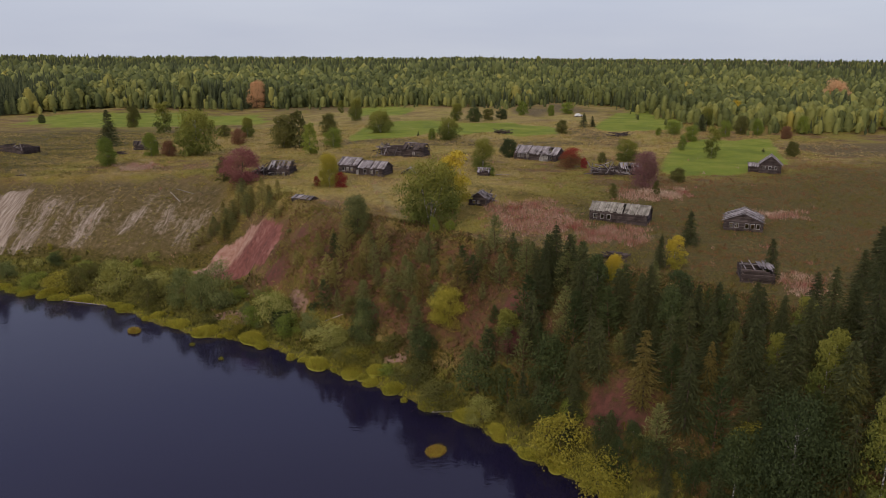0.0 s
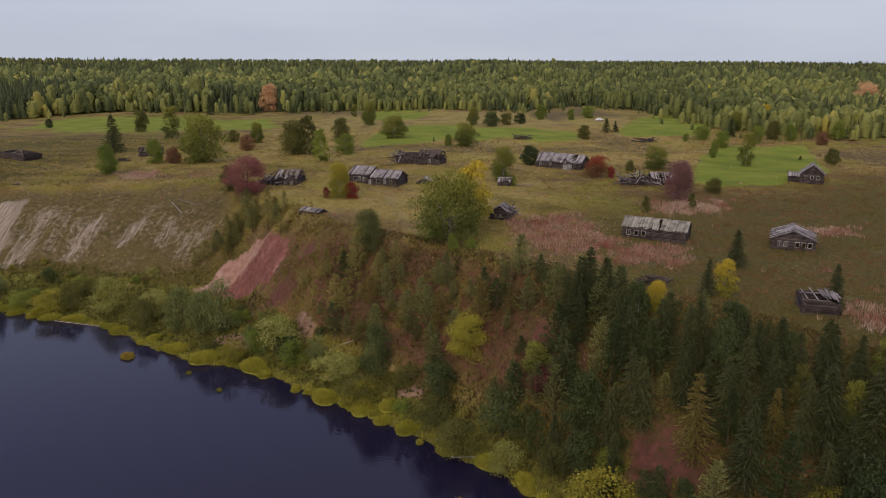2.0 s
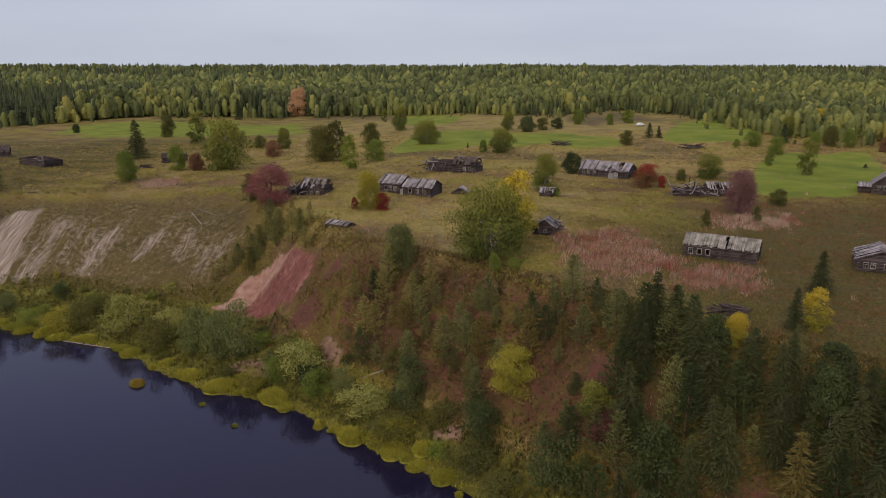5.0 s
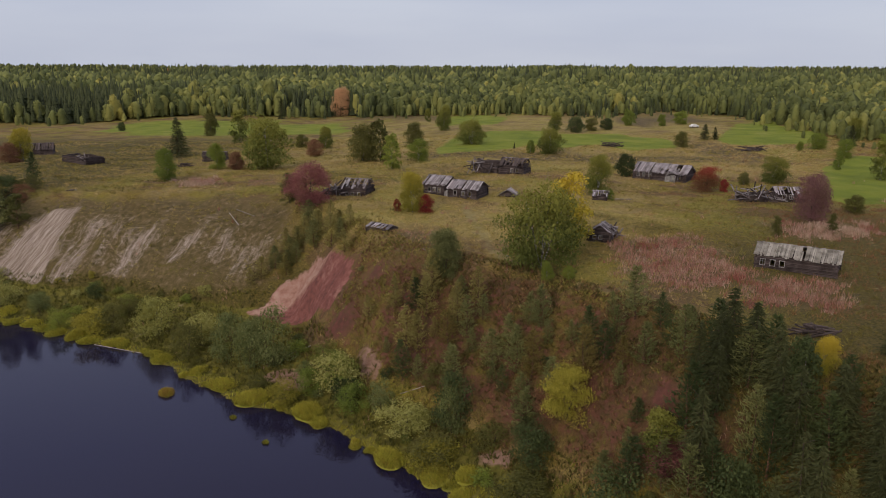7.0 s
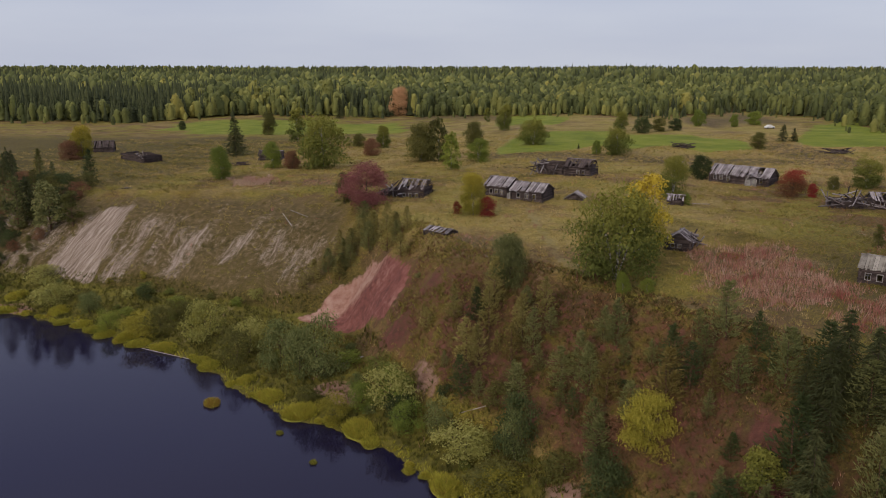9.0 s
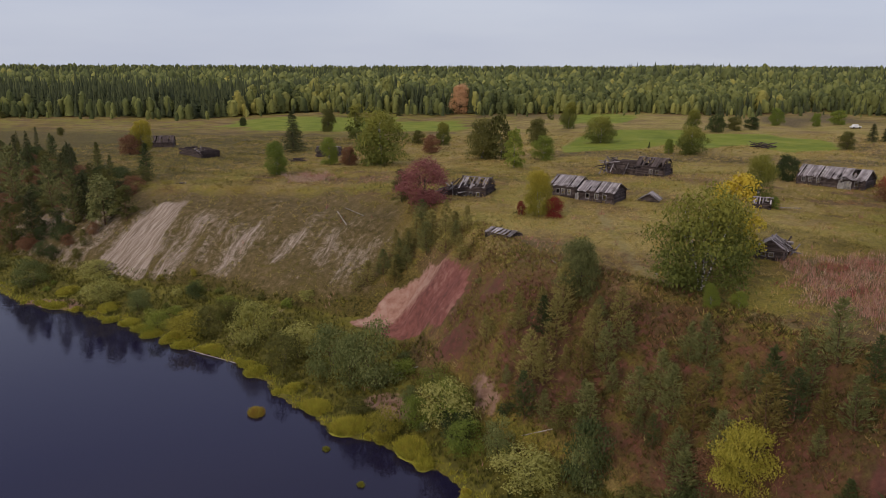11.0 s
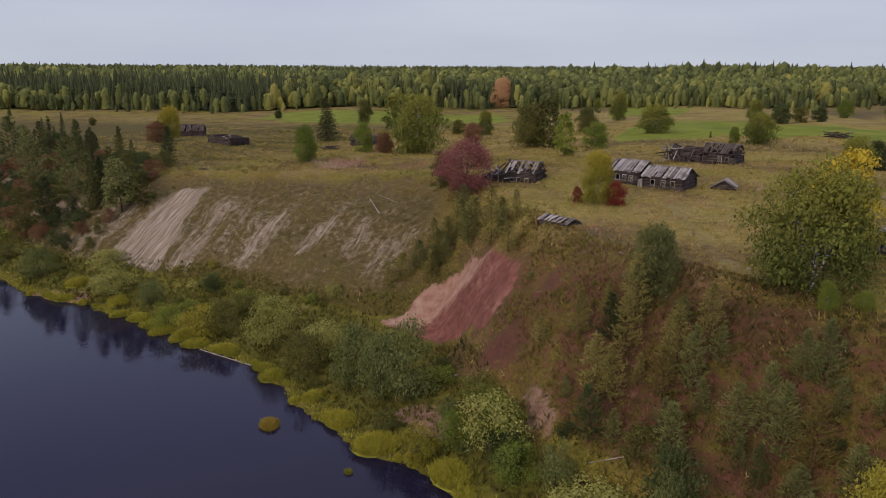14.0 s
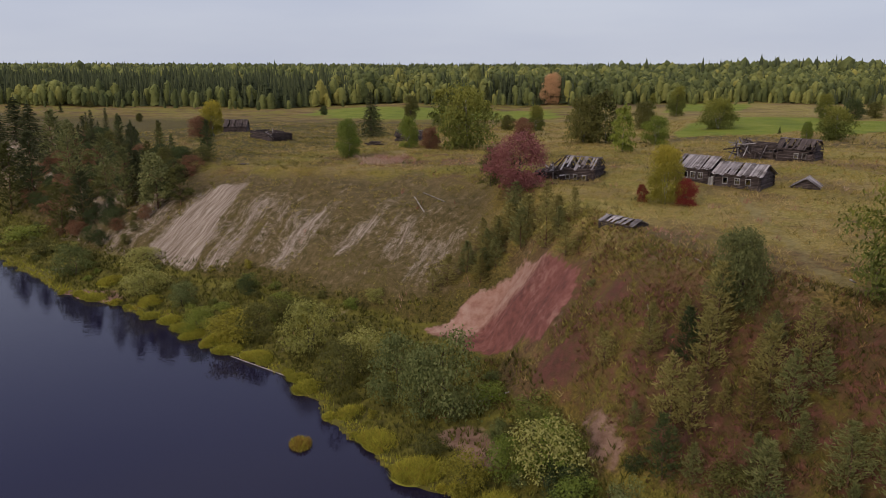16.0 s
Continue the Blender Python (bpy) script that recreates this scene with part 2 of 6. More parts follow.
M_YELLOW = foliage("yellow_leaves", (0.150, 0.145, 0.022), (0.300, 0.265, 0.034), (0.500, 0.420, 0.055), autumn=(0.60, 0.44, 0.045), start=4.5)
M_ORANGE = foliage("orange_leaves", (0.440, 0.250, 0.120), (0.620, 0.380, 0.195), (0.760, 0.530, 0.300))
M_RED = foliage("red_leaves", (0.080, 0.050, 0.016), (0.230, 0.030, 0.026), (0.340, 0.065, 0.048))
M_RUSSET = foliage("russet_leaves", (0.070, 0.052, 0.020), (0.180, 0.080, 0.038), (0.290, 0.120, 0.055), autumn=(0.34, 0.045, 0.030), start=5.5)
M_MAROON = foliage("maroon_leaves", (0.110, 0.056, 0.044), (0.270, 0.098, 0.092), (0.400, 0.190, 0.170))
M_RUST = foliage("rusty_leaves", (0.109, 0.054, 0.028), (0.202, 0.102, 0.053), (0.295, 0.163, 0.093))
M_SPRUCE = foliage("spruce_needles", (0.030, 0.036, 0.014), (0.068, 0.077, 0.028), (0.140, 0.146, 0.055))
M_PINE = foliage("pine_needles", (0.076, 0.086, 0.030), (0.162, 0.170, 0.058), (0.290, 0.285, 0.105))
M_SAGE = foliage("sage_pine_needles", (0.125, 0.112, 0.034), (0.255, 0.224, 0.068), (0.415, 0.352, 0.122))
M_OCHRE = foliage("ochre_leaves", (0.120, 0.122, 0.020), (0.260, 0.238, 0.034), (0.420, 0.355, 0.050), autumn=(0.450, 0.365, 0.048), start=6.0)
M_DUSK = foliage("dusky_maroon_leaves", (0.070, 0.042, 0.036), (0.165, 0.076, 0.072), (0.260, 0.140, 0.132))
M_WINE = foliage("wine_red_stalks", (0.045, 0.022, 0.018), (0.115, 0.042, 0.036), (0.200, 0.080, 0.066))
M_GOLD = foliage("yellowing_leaves", (0.120, 0.112, 0.017), (0.255, 0.228, 0.030), (0.410, 0.350, 0.048))
M_LIME = foliage("yellow_green_leaves", (0.160, 0.150, 0.022), (0.310, 0.280, 0.038), (0.470, 0.405, 0.064))
M_DEEP = foliage("deep_green_leaves", (0.026, 0.038, 0.014), (0.060, 0.080, 0.026), (0.118, 0.140, 0.042))
M_LARCH = foliage("yellowing_needles", (0.093, 0.078, 0.022), (0.171, 0.136, 0.037), (0.232, 0.178, 0.053))
M_WILLOW = foliage("willow_leaves", (0.150, 0.158, 0.038), (0.285, 0.280, 0.072), (0.450, 0.425, 0.150))
M_DARKWILLOW = foliage("dark_willow_leaves", (0.064, 0.080, 0.026), (0.132, 0.154, 0.048), (0.265, 0.275, 0.105))
M_LOGS = weathered("grey_logs", (0.036, 0.027, 0.025), (0.078, 0.060, 0.056), (0.155, 0.125, 0.118))
M_BOARDS = weathered("silvery_boards", (0.10, 0.085, 0.085), (0.25, 0.225, 0.232), (0.50, 0.465, 0.465))
M_PALEBOARDS = weathered("mossy_pale_boards", (0.16, 0.145, 0.125), (0.27, 0.25, 0.21), (0.40, 0.37, 0.32))
M_TRIM = weathered("flaking_white_trim", (0.16, 0.15, 0.14), (0.30, 0.29, 0.275), (0.5, 0.48, 0.45))
M_CAR, _, _, car_paint = material("whitish_paint", 0.35)
car_paint.inputs["Base Color"].default_value = (0.72, 0.72, 0.70, 1)
M_TYRE, _, _, tyre_rubber = material("black_rubber", 0.85)
tyre_rubber.inputs["Base Color"].default_value = (0.03, 0.03, 0.03, 1)
M_DRIFT = weathered("bleached_drift_wood", (0.20, 0.175, 0.15), (0.32, 0.285, 0.25), (0.45, 0.41, 0.37))

# ---- the lie of the land: river bank, foot and rim of the bluff, from west to east ----
SHORE = np.array([(-1080, 600), (-480, 321.6), (-264, 228), (-162, 176.4), (-130.8, 164.4), (-114, 163.2), (-96, 157.2), (-86.4, 153.6), (-72, 149.4), (-58.8, 139.8), (-49.2, 133.8), (-42, 131.4), (-30, 126), (-24, 120), (-15.6, 115.8), (-9.6, 110.4), (-3.6, 105), (2.4, 101.4), (8.4, 94.8), (13.2, 88.8), (19.2, 81.6), (32.4, 60), (52.8, 24), (84, -48), (156, -240), (360, -840)], float)
TOE = np.array([(-1080, 614.4), (-480, 337.2), (-264, 244.8), (-159.6, 187.2), (-142.8, 181.2), (-116.4, 177.6), (-96, 176.4), (-76.8, 171.6), (-62.4, 169.5), (-53, 169), (-49.5, 161.5), (-44, 152.5), (-39.6, 146.5), (-32, 137.5), (-23, 132), (-13, 124.8), (-3.4, 116.4), (5.2, 107.6), (14.2, 98), (24.2, 86.5), (42, 66), (64.8, 28.8), (98.4, -43.2), (170.4, -234), (374.4, -834)], float)
RIM = np.array([(-1080, 654), (-480, 374.4), (-264, 280.8), (-168, 218.4), (-132, 205.2), (-104.4, 200.4), (-79.2, 204), (-60, 194.4), (-48.5, 182.5), (-41, 173), (-36, 164.5), (-29, 156), (-12, 145.2), (2.4, 134), (13.4, 124), (23, 115.4), (34.8, 105.6), (48, 88.8), (64.8, 64.8), (86.4, 28.8), (120, -43.2), (192, -228), (396, -828)], float)
SOUTH = np.array([(-1080, 468), (-480, 198), (-264, 110.4), (-144, 74.4), (-72, 57.6), (-38.4, 48), (-6, 26.4), (16.8, -12), (48, -84), (114, -264), (300, -864)], float)


def side(x, y, line):
    """Distance from a line that runs from west to east, positive to the north of it."""
    best = np.full(np.shape(x), 1e9)
    for (ax, ay), (bx, by) in zip(line[:-1], line[1:]):
        ux, uy = bx - ax, by - ay
        k = np.clip(((x - ax) * ux + (y - ay) * uy) / (ux * ux + uy * uy), 0, 1)
        best = np.minimum(best, np.hypot(x - ax - k * ux, y - ay - k * uy))
    west, east = line[0], line[-1]
    level = np.interp(x, line[:, 0], line[:, 1]) - 0.46 * np.minimum(np.asarray(x) - west[0], 0) - 2.0 * np.maximum(np.asarray(x) - east[0], 0)
    return np.where(np.asarray(y) > level, best, -best)


def ease(v, a, b):
    k = np.clip((v - a) / (b - a), 0, 1)
    return k * k * (3 - 2 * k)


def ripple(x, y, size, seed=0):
    """Soft unevenness of about that wavelength, between -1 and 1."""
    r = np.random.RandomState(100 + seed)
    total = 0
    for _ in range(7):
        a, w, p = r.uniform(0, 6.283), r.uniform(0.7, 1.5) * 6.283 / size, r.uniform(0, 6.283)
        total = total + np.sin((x * np.cos(a) + y * np.sin(a)) * w + p)
    return total / 4.5


def upland(x, y):
    z = 19.9 + 2.2 * ease(y, 142, 210) * ease(x, -96, -24) + 0.018 * np.clip(x, -310, 190) * ease(y, 180, 385)
    z = z - 1.5 * ease(-x, 72, 144) + 0.4 * ripple(x, y, 45) * ease(y, 110, 180)
    return z + 7.0 * ease(np.hypot(x, y), 1100, 3400) * (0.5 + 0.5 * ripple(x, y, 2200, 3))


def waterline(x, y):
    """Distance from the water's edge, which runs in small lobes and inlets."""
    return side(x, y, SHORE) + 0.7 * ripple(x, y, 13, 1) + 0.35 * ripple(x, y, 5, 2) + 0.75 * ripple(x, y, 8, 6) * ease(-x, -45, -25) * ease(x, -190, -150)


def height(x, y):
    x, y = np.asarray(x, float), np.asarray(y, float)
    wob = 0.7 * ripple(x, y, 13, 1) + 0.35 * ripple(x, y, 5, 2)
    ds, dt, dr = waterline(x, y), side(x, y, TOE) + wob, side(x, y, RIM) + 1.6 * wob
    top = upland(x, y)
    bank = 0.06 + 3.2 * (np.clip(ds / np.maximum(ds - dt, 0.1), 0, 1)) ** 1.1 + 0.15 * ripple(x, y, 6, 4)
    u = np.clip(dt / np.maximum(dt - dr, 0.1), 0, 1)
    slope = 3.3 + (top - 3.3) * (0.55 * u + 0.45 * (1 - (1 - u) ** 2)) + 0.35 * ripple(x, y, 7, 5) * u * (1 - u) * 4
    slope = slope + 0.5 * ripple(x - 0.2 * y, 0.08 * y, 6.5, 51) * u * (1 - u) * 4 * ease(-x, 60, 72)
    z = np.where(dr > 0, top, np.where(dt > 0, slope, bank))
    z = np.where(ds < 0, np.maximum(-0.08 + 0.3 * ds, -3.0), z)
    do = -side(x, y, SOUTH) + wob
    return np.where(do > 0, 0.05 + 6.5 * ease(do, 0, 36), np.where((ds < 0) & (do > -10), np.maximum(-0.3 + 0.3 * do, -3.0), z))
# ---- ground, water ----
def part(name, data, mat, parent=None, label=""):
    """One mesh object, from (verts, faces) or a bmesh, under a thing or a part."""
    me = bpy.data.meshes.new(name)
    if isinstance(data, tuple):
        me.from_pydata([tuple(v) for v in data[0]], [], [tuple(q) for q in data[1]])
    else:
        data.to_mesh(me)
        data.free()
    me.materials.append(mat)
    ob = new(name, me)
    if parent:
        ob.parent = parent
    if label:
        ob["label"] = label
    return ob


def sheet(name, verts, tris, mat, fields=()):
    """A large mesh out of arrays, with named values on its points."""
    me = bpy.data.meshes.new(name)
    verts, tris = np.asarray(verts, np.float32), np.asarray(tris, np.int32)
    k = tris.shape[1]
    me.vertices.add(len(verts))
    me.vertices.foreach_set("co", verts.ravel())
    me.loops.add(tris.size)
    me.loops.foreach_set("vertex_index", tris.ravel())
    me.polygons.add(len(tris))
    me.polygons.foreach_set("loop_start", np.arange(0, tris.size, k, dtype=np.int32))
    for title, values in fields:
        me.attributes.new(title, "FLOAT", "POINT").data.foreach_set("value", np.asarray(values, np.float32))
    me.update(calc_edges=True)
    me.materials.append(mat)
    return new(name, me)


def steps(lo, hi, fine, out_lo, out_hi, grow=1.14):
    mid = list(np.arange(lo, hi + fine / 2, fine))
    s, v = fine, lo
    left = []
    while v > out_lo:
        s *= grow
        v -= s
        left.append(v)
    s, v = fine, mid[-1]
    right = []
    while v < out_hi:
        s *= grow
        v += s
        right.append(v)
    return np.array(left[::-1] + mid + right)


def inside(x, y, corners):
    """How far inside a polygon, in metres (outside: minus)."""
    ring = np.array(list(corners) + [corners[0]], float)
    best, odd = np.full(np.shape(x), 1e9), np.zeros(np.shape(x), bool)
    for (ax, ay), (bx, by) in zip(ring[:-1], ring[1:]):
        ux, uy = bx - ax, by - ay
        k = np.clip(((x - ax) * ux + (y - ay) * uy) / (ux * ux + uy * uy), 0, 1)
        best = np.minimum(best, np.hypot(x - ax - k * ux, y - ay - k * uy))
        if uy:
            odd ^= ((ay > y) != (by > y)) & (x < ux * (y - ay) / uy + ax)
    return np.where(odd, best, -best)


def patches(x, y, soft, *areas):
    total = np.zeros(np.shape(x))
    for a in areas:
        total = np.maximum(total, ease(inside(x, y, a), -soft, soft))
    return total


GREENS = [
    [(54, 205), (69, 251), (86, 279), (97, 274), (112, 281), (94, 219), (72, 199), (56, 195)],
    [(54, 318), (76, 388), (106, 436), (92, 376), (101, 354), (90, 315), (60, 304)],
    [(-43, 290), (-42, 327), (-32, 357), (-8, 364), (1, 346), (19, 345), (40, 323), (37, 295), (22, 286), (12, 304), (1, 293), (-11, 302), (-25, 277), (-39, 271)],
    [(-60, 402), (-61, 469), (-34, 460), (-26, 428), (-32, 393)],
    [(-238, 399), (-253, 472), (-220, 480), (-199, 490), (-148, 451), (-123, 452), (-96, 380), (-118, 379), (-153, 370), (-184, 375)],
]
PINKS = [
    [(6, 163), (20, 167), (27, 143), (14, 134), (6, 144)],
    [(21, 142), (37, 145), (33, 130), (20, 130)],
    [(38, 179), (54, 181), (52, 170), (36, 167)],
    [(48, 112), (56, 112), (52, 101), (46, 102)],
    [(-101, 220), (-92, 225), (-86, 214), (-95, 209)],
    [(62, 158), (72, 160), (70, 152), (61, 152)],
]
PALES = [
    [(-81, 219), (-73, 221), (-69, 210), (-78, 209)],
    [(-34, 166), (-24, 165), (-20, 152), (-30, 152)],
    [(20, 425), (60, 470), (75, 400), (35, 385)],
    [(-130, 505), (-60, 490), (-62, 458), (-95, 462)],
    [(-50, 280), (38, 274), (50, 262), (20, 252), (-40, 262)],
    [(42, 322), (50, 326), (66, 262), (52, 250), (40, 280)],
    [(104, 262), (150, 272), (160, 240), (118, 236)],
]
CLAYS = [
    [(-61.2, 166.4), (-55.4, 171.6), (-48.2, 171.4), (-41.8, 164.0), (-37.6, 158.4), (-38.2, 155), (-40.5, 153.2), (-46.3, 158.6), (-52.5, 161.2), (-56.4, 164.2)],
    [(-35.5, 154.5), (-32, 154), (-29, 150), (-34, 151)],
    [(-41, 148), (-39.4, 151), (-35.2, 149.4), (-34.2, 146.7), (-35.7, 145.2)],
    [(17.6, 93.4), (19.0, 98), (24.5, 96.8), (27.6, 91), (24.4, 87.4), (20.4, 89.2)],
    [(6.8, 113.2), (8, 117), (10.6, 116.4), (10.8, 112.5)],
    [(-15.9, 127.2), (-14.8, 130.2), (-12.3, 129.2), (-12.7, 126)],
    [(13, 111.5), (15.5, 111), (17, 107), (14.6, 107)],
]
ROSE = [(-61.5, 166.7), (-55.2, 173.4), (-48, 172.2), (-43.2, 166), (-48.7, 167.4), (-52.6, 168.2), (-55.2, 164.6)]
BARES = [
    [(-48.2, 141.4), (-45.1, 142.9), (-39.8, 139.3), (-39.4, 135.8), (-43.2, 136.8)],
    [(-33.4, 142.6), (-30.9, 141.4), (-28, 137.2), (-28.6, 135.9), (-31.2, 137.4)],
    [(-13.1, 118.9), (-9.9, 120.7), (-7, 119), (-8.1, 117)],
    [(-134.5, 164.8), (-121.4, 168), (-115.6, 164.8), (-124, 162.8)],
]
CHALKS = [
    [(-126, 180), (-121, 195), (-113, 196), (-112, 176.5)],
    [(-111, 177), (-107, 192), (-103, 192), (-104, 177)],
    [(-99, 178), (-93, 190), (-90, 188), (-94, 178)],
    [(-87, 179), (-82, 190), (-78, 187), (-82, 178)],
    [(-77, 180), (-71, 187), (-68, 184), (-72, 177)],
    [(-162, 190), (-150, 196), (-128, 184), (-130, 179), (-150, 183)],
    [(-66, 180), (-61, 184), (-59, 180), (-63, 177)],
]


TRAIL = np.array([(-21.5, 186), (-17, 168), (-14, 156), (-11, 149.5), (-6.5, 142.5), (-1, 138.5), (8, 130), (13, 126.5), (18, 125)], float)


def ground():
    gx, gy = steps(-175, 110, 1.2, -4300, 4300), steps(62, 245, 1.2, -1500, 4400)
    x, y = np.meshgrid(gx, gy)
    z = height(x, y)
    w, h = len(gx), len(gy)
    i = (np.arange(h - 1)[:, None] * w + np.arange(w - 1)[None, :]).ravel()
    quads = np.stack([i, i + 1, i + w + 1, i + w], 1)
    ds, dt, dr = side(x, y, SHORE), side(x, y, TOE), side(x, y, RIM)
    slope = ease(dt, -1, 3) * (1 - ease(dr, -4, 2))
    wet = np.clip(1 - ease(dt, -3, 1.5), 0, 1)
    high = ease(dt / np.maximum(dt - dr, 0.1), 0.40, 0.80)
    scree = slope * ease(-x, 52, 66) * (0.24 + 0.16 * ease(-x, 80, 105) + 0.12 * ripple(x - 0.2 * y, y * 0.12, 7, 9)) * (1 - 0.9 * high) * ease(dt, 0.5, 5)
    fields = [
        ("green", patches(x, y, 4, *GREENS)),
        ("dry", np.maximum(patches(x, y, 3, *PINKS, *PALES) * 0.8, slope * ease(-x, 50, 64) * (0.95 - 0.55 * ease(dr, -8, 1) - 0.3 * (1 - ease(dt, 0, 4))))),
        ("bank", wet * 0.9),
        ("straw", np.maximum(0.50 * (1 - ease(np.hypot((x + 18) / 42, (y - 186) / 38), 0.55, 1.15)) * (dr > -4), 0.47 * ease(y, 215, 245) * (1 - ease(y, 430, 490)) * ease(x, -125, -70) * (1 - ease(x, 60, 95)))),
        ("rank", np.maximum(np.maximum(0.9 * (1 - ease(np.abs(dt - 1.0), 1.5, 5)) * ease(-x, 40, 50), 0), np.maximum(0.8 * ease(-x, 95, 140) * ease(y, 190, 215) * (1 - ease(y, 330, 400)) * (dr > -2), np.maximum(0.95 * ease(x, 2, 34) * (1 - ease(y, 135 + 0.5 * x, 185 + 0.5 * x)) * (dr > -3), slope * ease(x, 0, 16) * 0.8)))),
        ("soil", np.maximum(slope * ease(x, -50, -36) * (1 - ease(x, 8, 20)) * 0.66, slope * ease(-x, 135, 150) * 0.55)),
        ("chalk", np.maximum(np.maximum(patches(x, y, 1.5, CHALKS[0]), np.where(x < -127, 0.34, 0.40 + 0.16 * ease(-x, 70, 105)) * patches(x, y, 2.0, *CHALKS[1:]) * (1 - 0.8 * high)), scree)),
        ("clay", ease(inside(x, y, CLAYS[0]), -1.2, 1.0)),
        ("rose", 0.95 * ease(inside(x, y, ROSE), -1.5, 1.2)),
        ("redsoil", np.maximum(0.72 * patches(x, y, 2.0, *CLAYS[1:]), 0.33 * slope * ease(x, -46, -30))),
        ("bare", patches(x, y, 1.0, *BARES)),
        ("trail", 0.5 * (1 - ease(np.abs(side(x, y, TRAIL)), 0.3, 1.5))),
    ]
    ob = sheet("ground", np.stack([x, y, z], -1).reshape(-1, 3), quads, M_GROUND, [(k, v.ravel()) for k, v in fields])
    for q in ob.data.polygons:
        q.use_smooth = True
    return tagged(ob, "autumn meadow on a bluff with bare clay and chalk slopes", "ground", kind="structure")


ground()
river = np.array([(-1100, 340, 0), (-470, 60, 0), (-160, 0, 0), (-60, -300, 0), (250, -900, 0), (420, -860, 0), (60, 80, 0), (40, 180, 0), (-480, 500, 0), (-1100, 640, 0)], float)
tagged(sheet("water", river, [list(range(len(river)))], M_WATER), "dark calm river reflecting the grey sky", "river", kind="structure")

# ---- plants ----
def joined(pieces):
    """Several (verts, tris) as one."""
    vs, ts, n = [], [], 0
    for v, t in pieces:
        vs.append(v)
        ts.append(t + n)
        n += len(v)
    return np.concatenate(vs), np.concatenate(ts)


def sprays(centres, size, r, droop=0.3, out=None, along=False):
    """Small leaf sprays, one on each centre: they face outwards, or, with along, are narrow and point outwards."""
    n = len(centres)
    a = r.normal(size=(n, 3))
    if out is not None:
        a = a * (0.8 if along else 0.6) + out
    a /= np.linalg.norm(a, axis=1)[:, None]
    b = np.cross(a, r.normal(size=(n, 3)))
    b /= np.linalg.norm(b, axis=1)[:, None]
    c = np.cross(a, b)
    if not along:
        a, c = c, a
    s = size * r.uniform(0.6, 1.4, (n, 1))
    a[:, 2] -= droop
    k = 0.26 if along else 0.62
    tail = 0.5 if along else 0.6
    v = np.stack([centres - b * s * k - a * s * tail, centres + b * s * k - a * s * tail + c * s * 0.2, centres + a * s * (1.5 if along else 0.95)], 1).reshape(-1, 3)
    return v, np.arange(3 * n).reshape(-1, 3)


def limb(a, b, ra, rb, sides=5):
    a, b = np.array(a, float), np.array(b, float)
    d = b - a
    d /= np.linalg.norm(d)
    u = np.cross(d, (0.31, 0.52, 0.79))
    u /= np.linalg.norm(u)
    w = np.cross(d, u)
    k = np.arange(sides) * 2 * np.pi / sides
    ring = np.cos(k)[:, None] * u + np.sin(k)[:, None] * w
    v = np.concatenate([a + ring * ra, b + ring * rb])
    i, j = np.arange(sides), (np.arange(sides) + 1) % sides
    return v, np.concatenate([np.stack([i, j, j + sides], 1), np.stack([i, j + sides, i + sides], 1)])


def trunk_mesh(h, r0, r, lean=0.03, limbs=7, spread=0.25, stems=1):
    out = []
    for s in range(stems):
        p, rad = np.array([r.uniform(-0.06, 0.06) * (stems > 1), r.uniform(-0.06, 0.06) * (stems > 1), -0.4]), r0
        bow = r.normal(size=2) * lean + (r.normal(size=2) * 0.12 if stems > 1 else 0)
        for k in range(5):
            q = p + np.array([bow[0] * h * 0.2 + r.normal() * 0.04, bow[1] * h * 0.2 + r.normal() * 0.04, h * 0.19])
            out.append(limb(p, q, rad, rad * 0.74))
            if k:
                for _ in range(max(1, limbs // 4)):
                    t = r.uniform(0, 6.283)
                    e = q + np.array([np.cos(t), np.sin(t), r.uniform(0.5, 1.1)]) * h * spread * r.uniform(0.5, 1) * (1 - 0.12 * k)
                    out.append(limb(q, e, rad * 0.4, 0.02, 4))
            p, rad = q, rad * 0.74
    return joined(out)


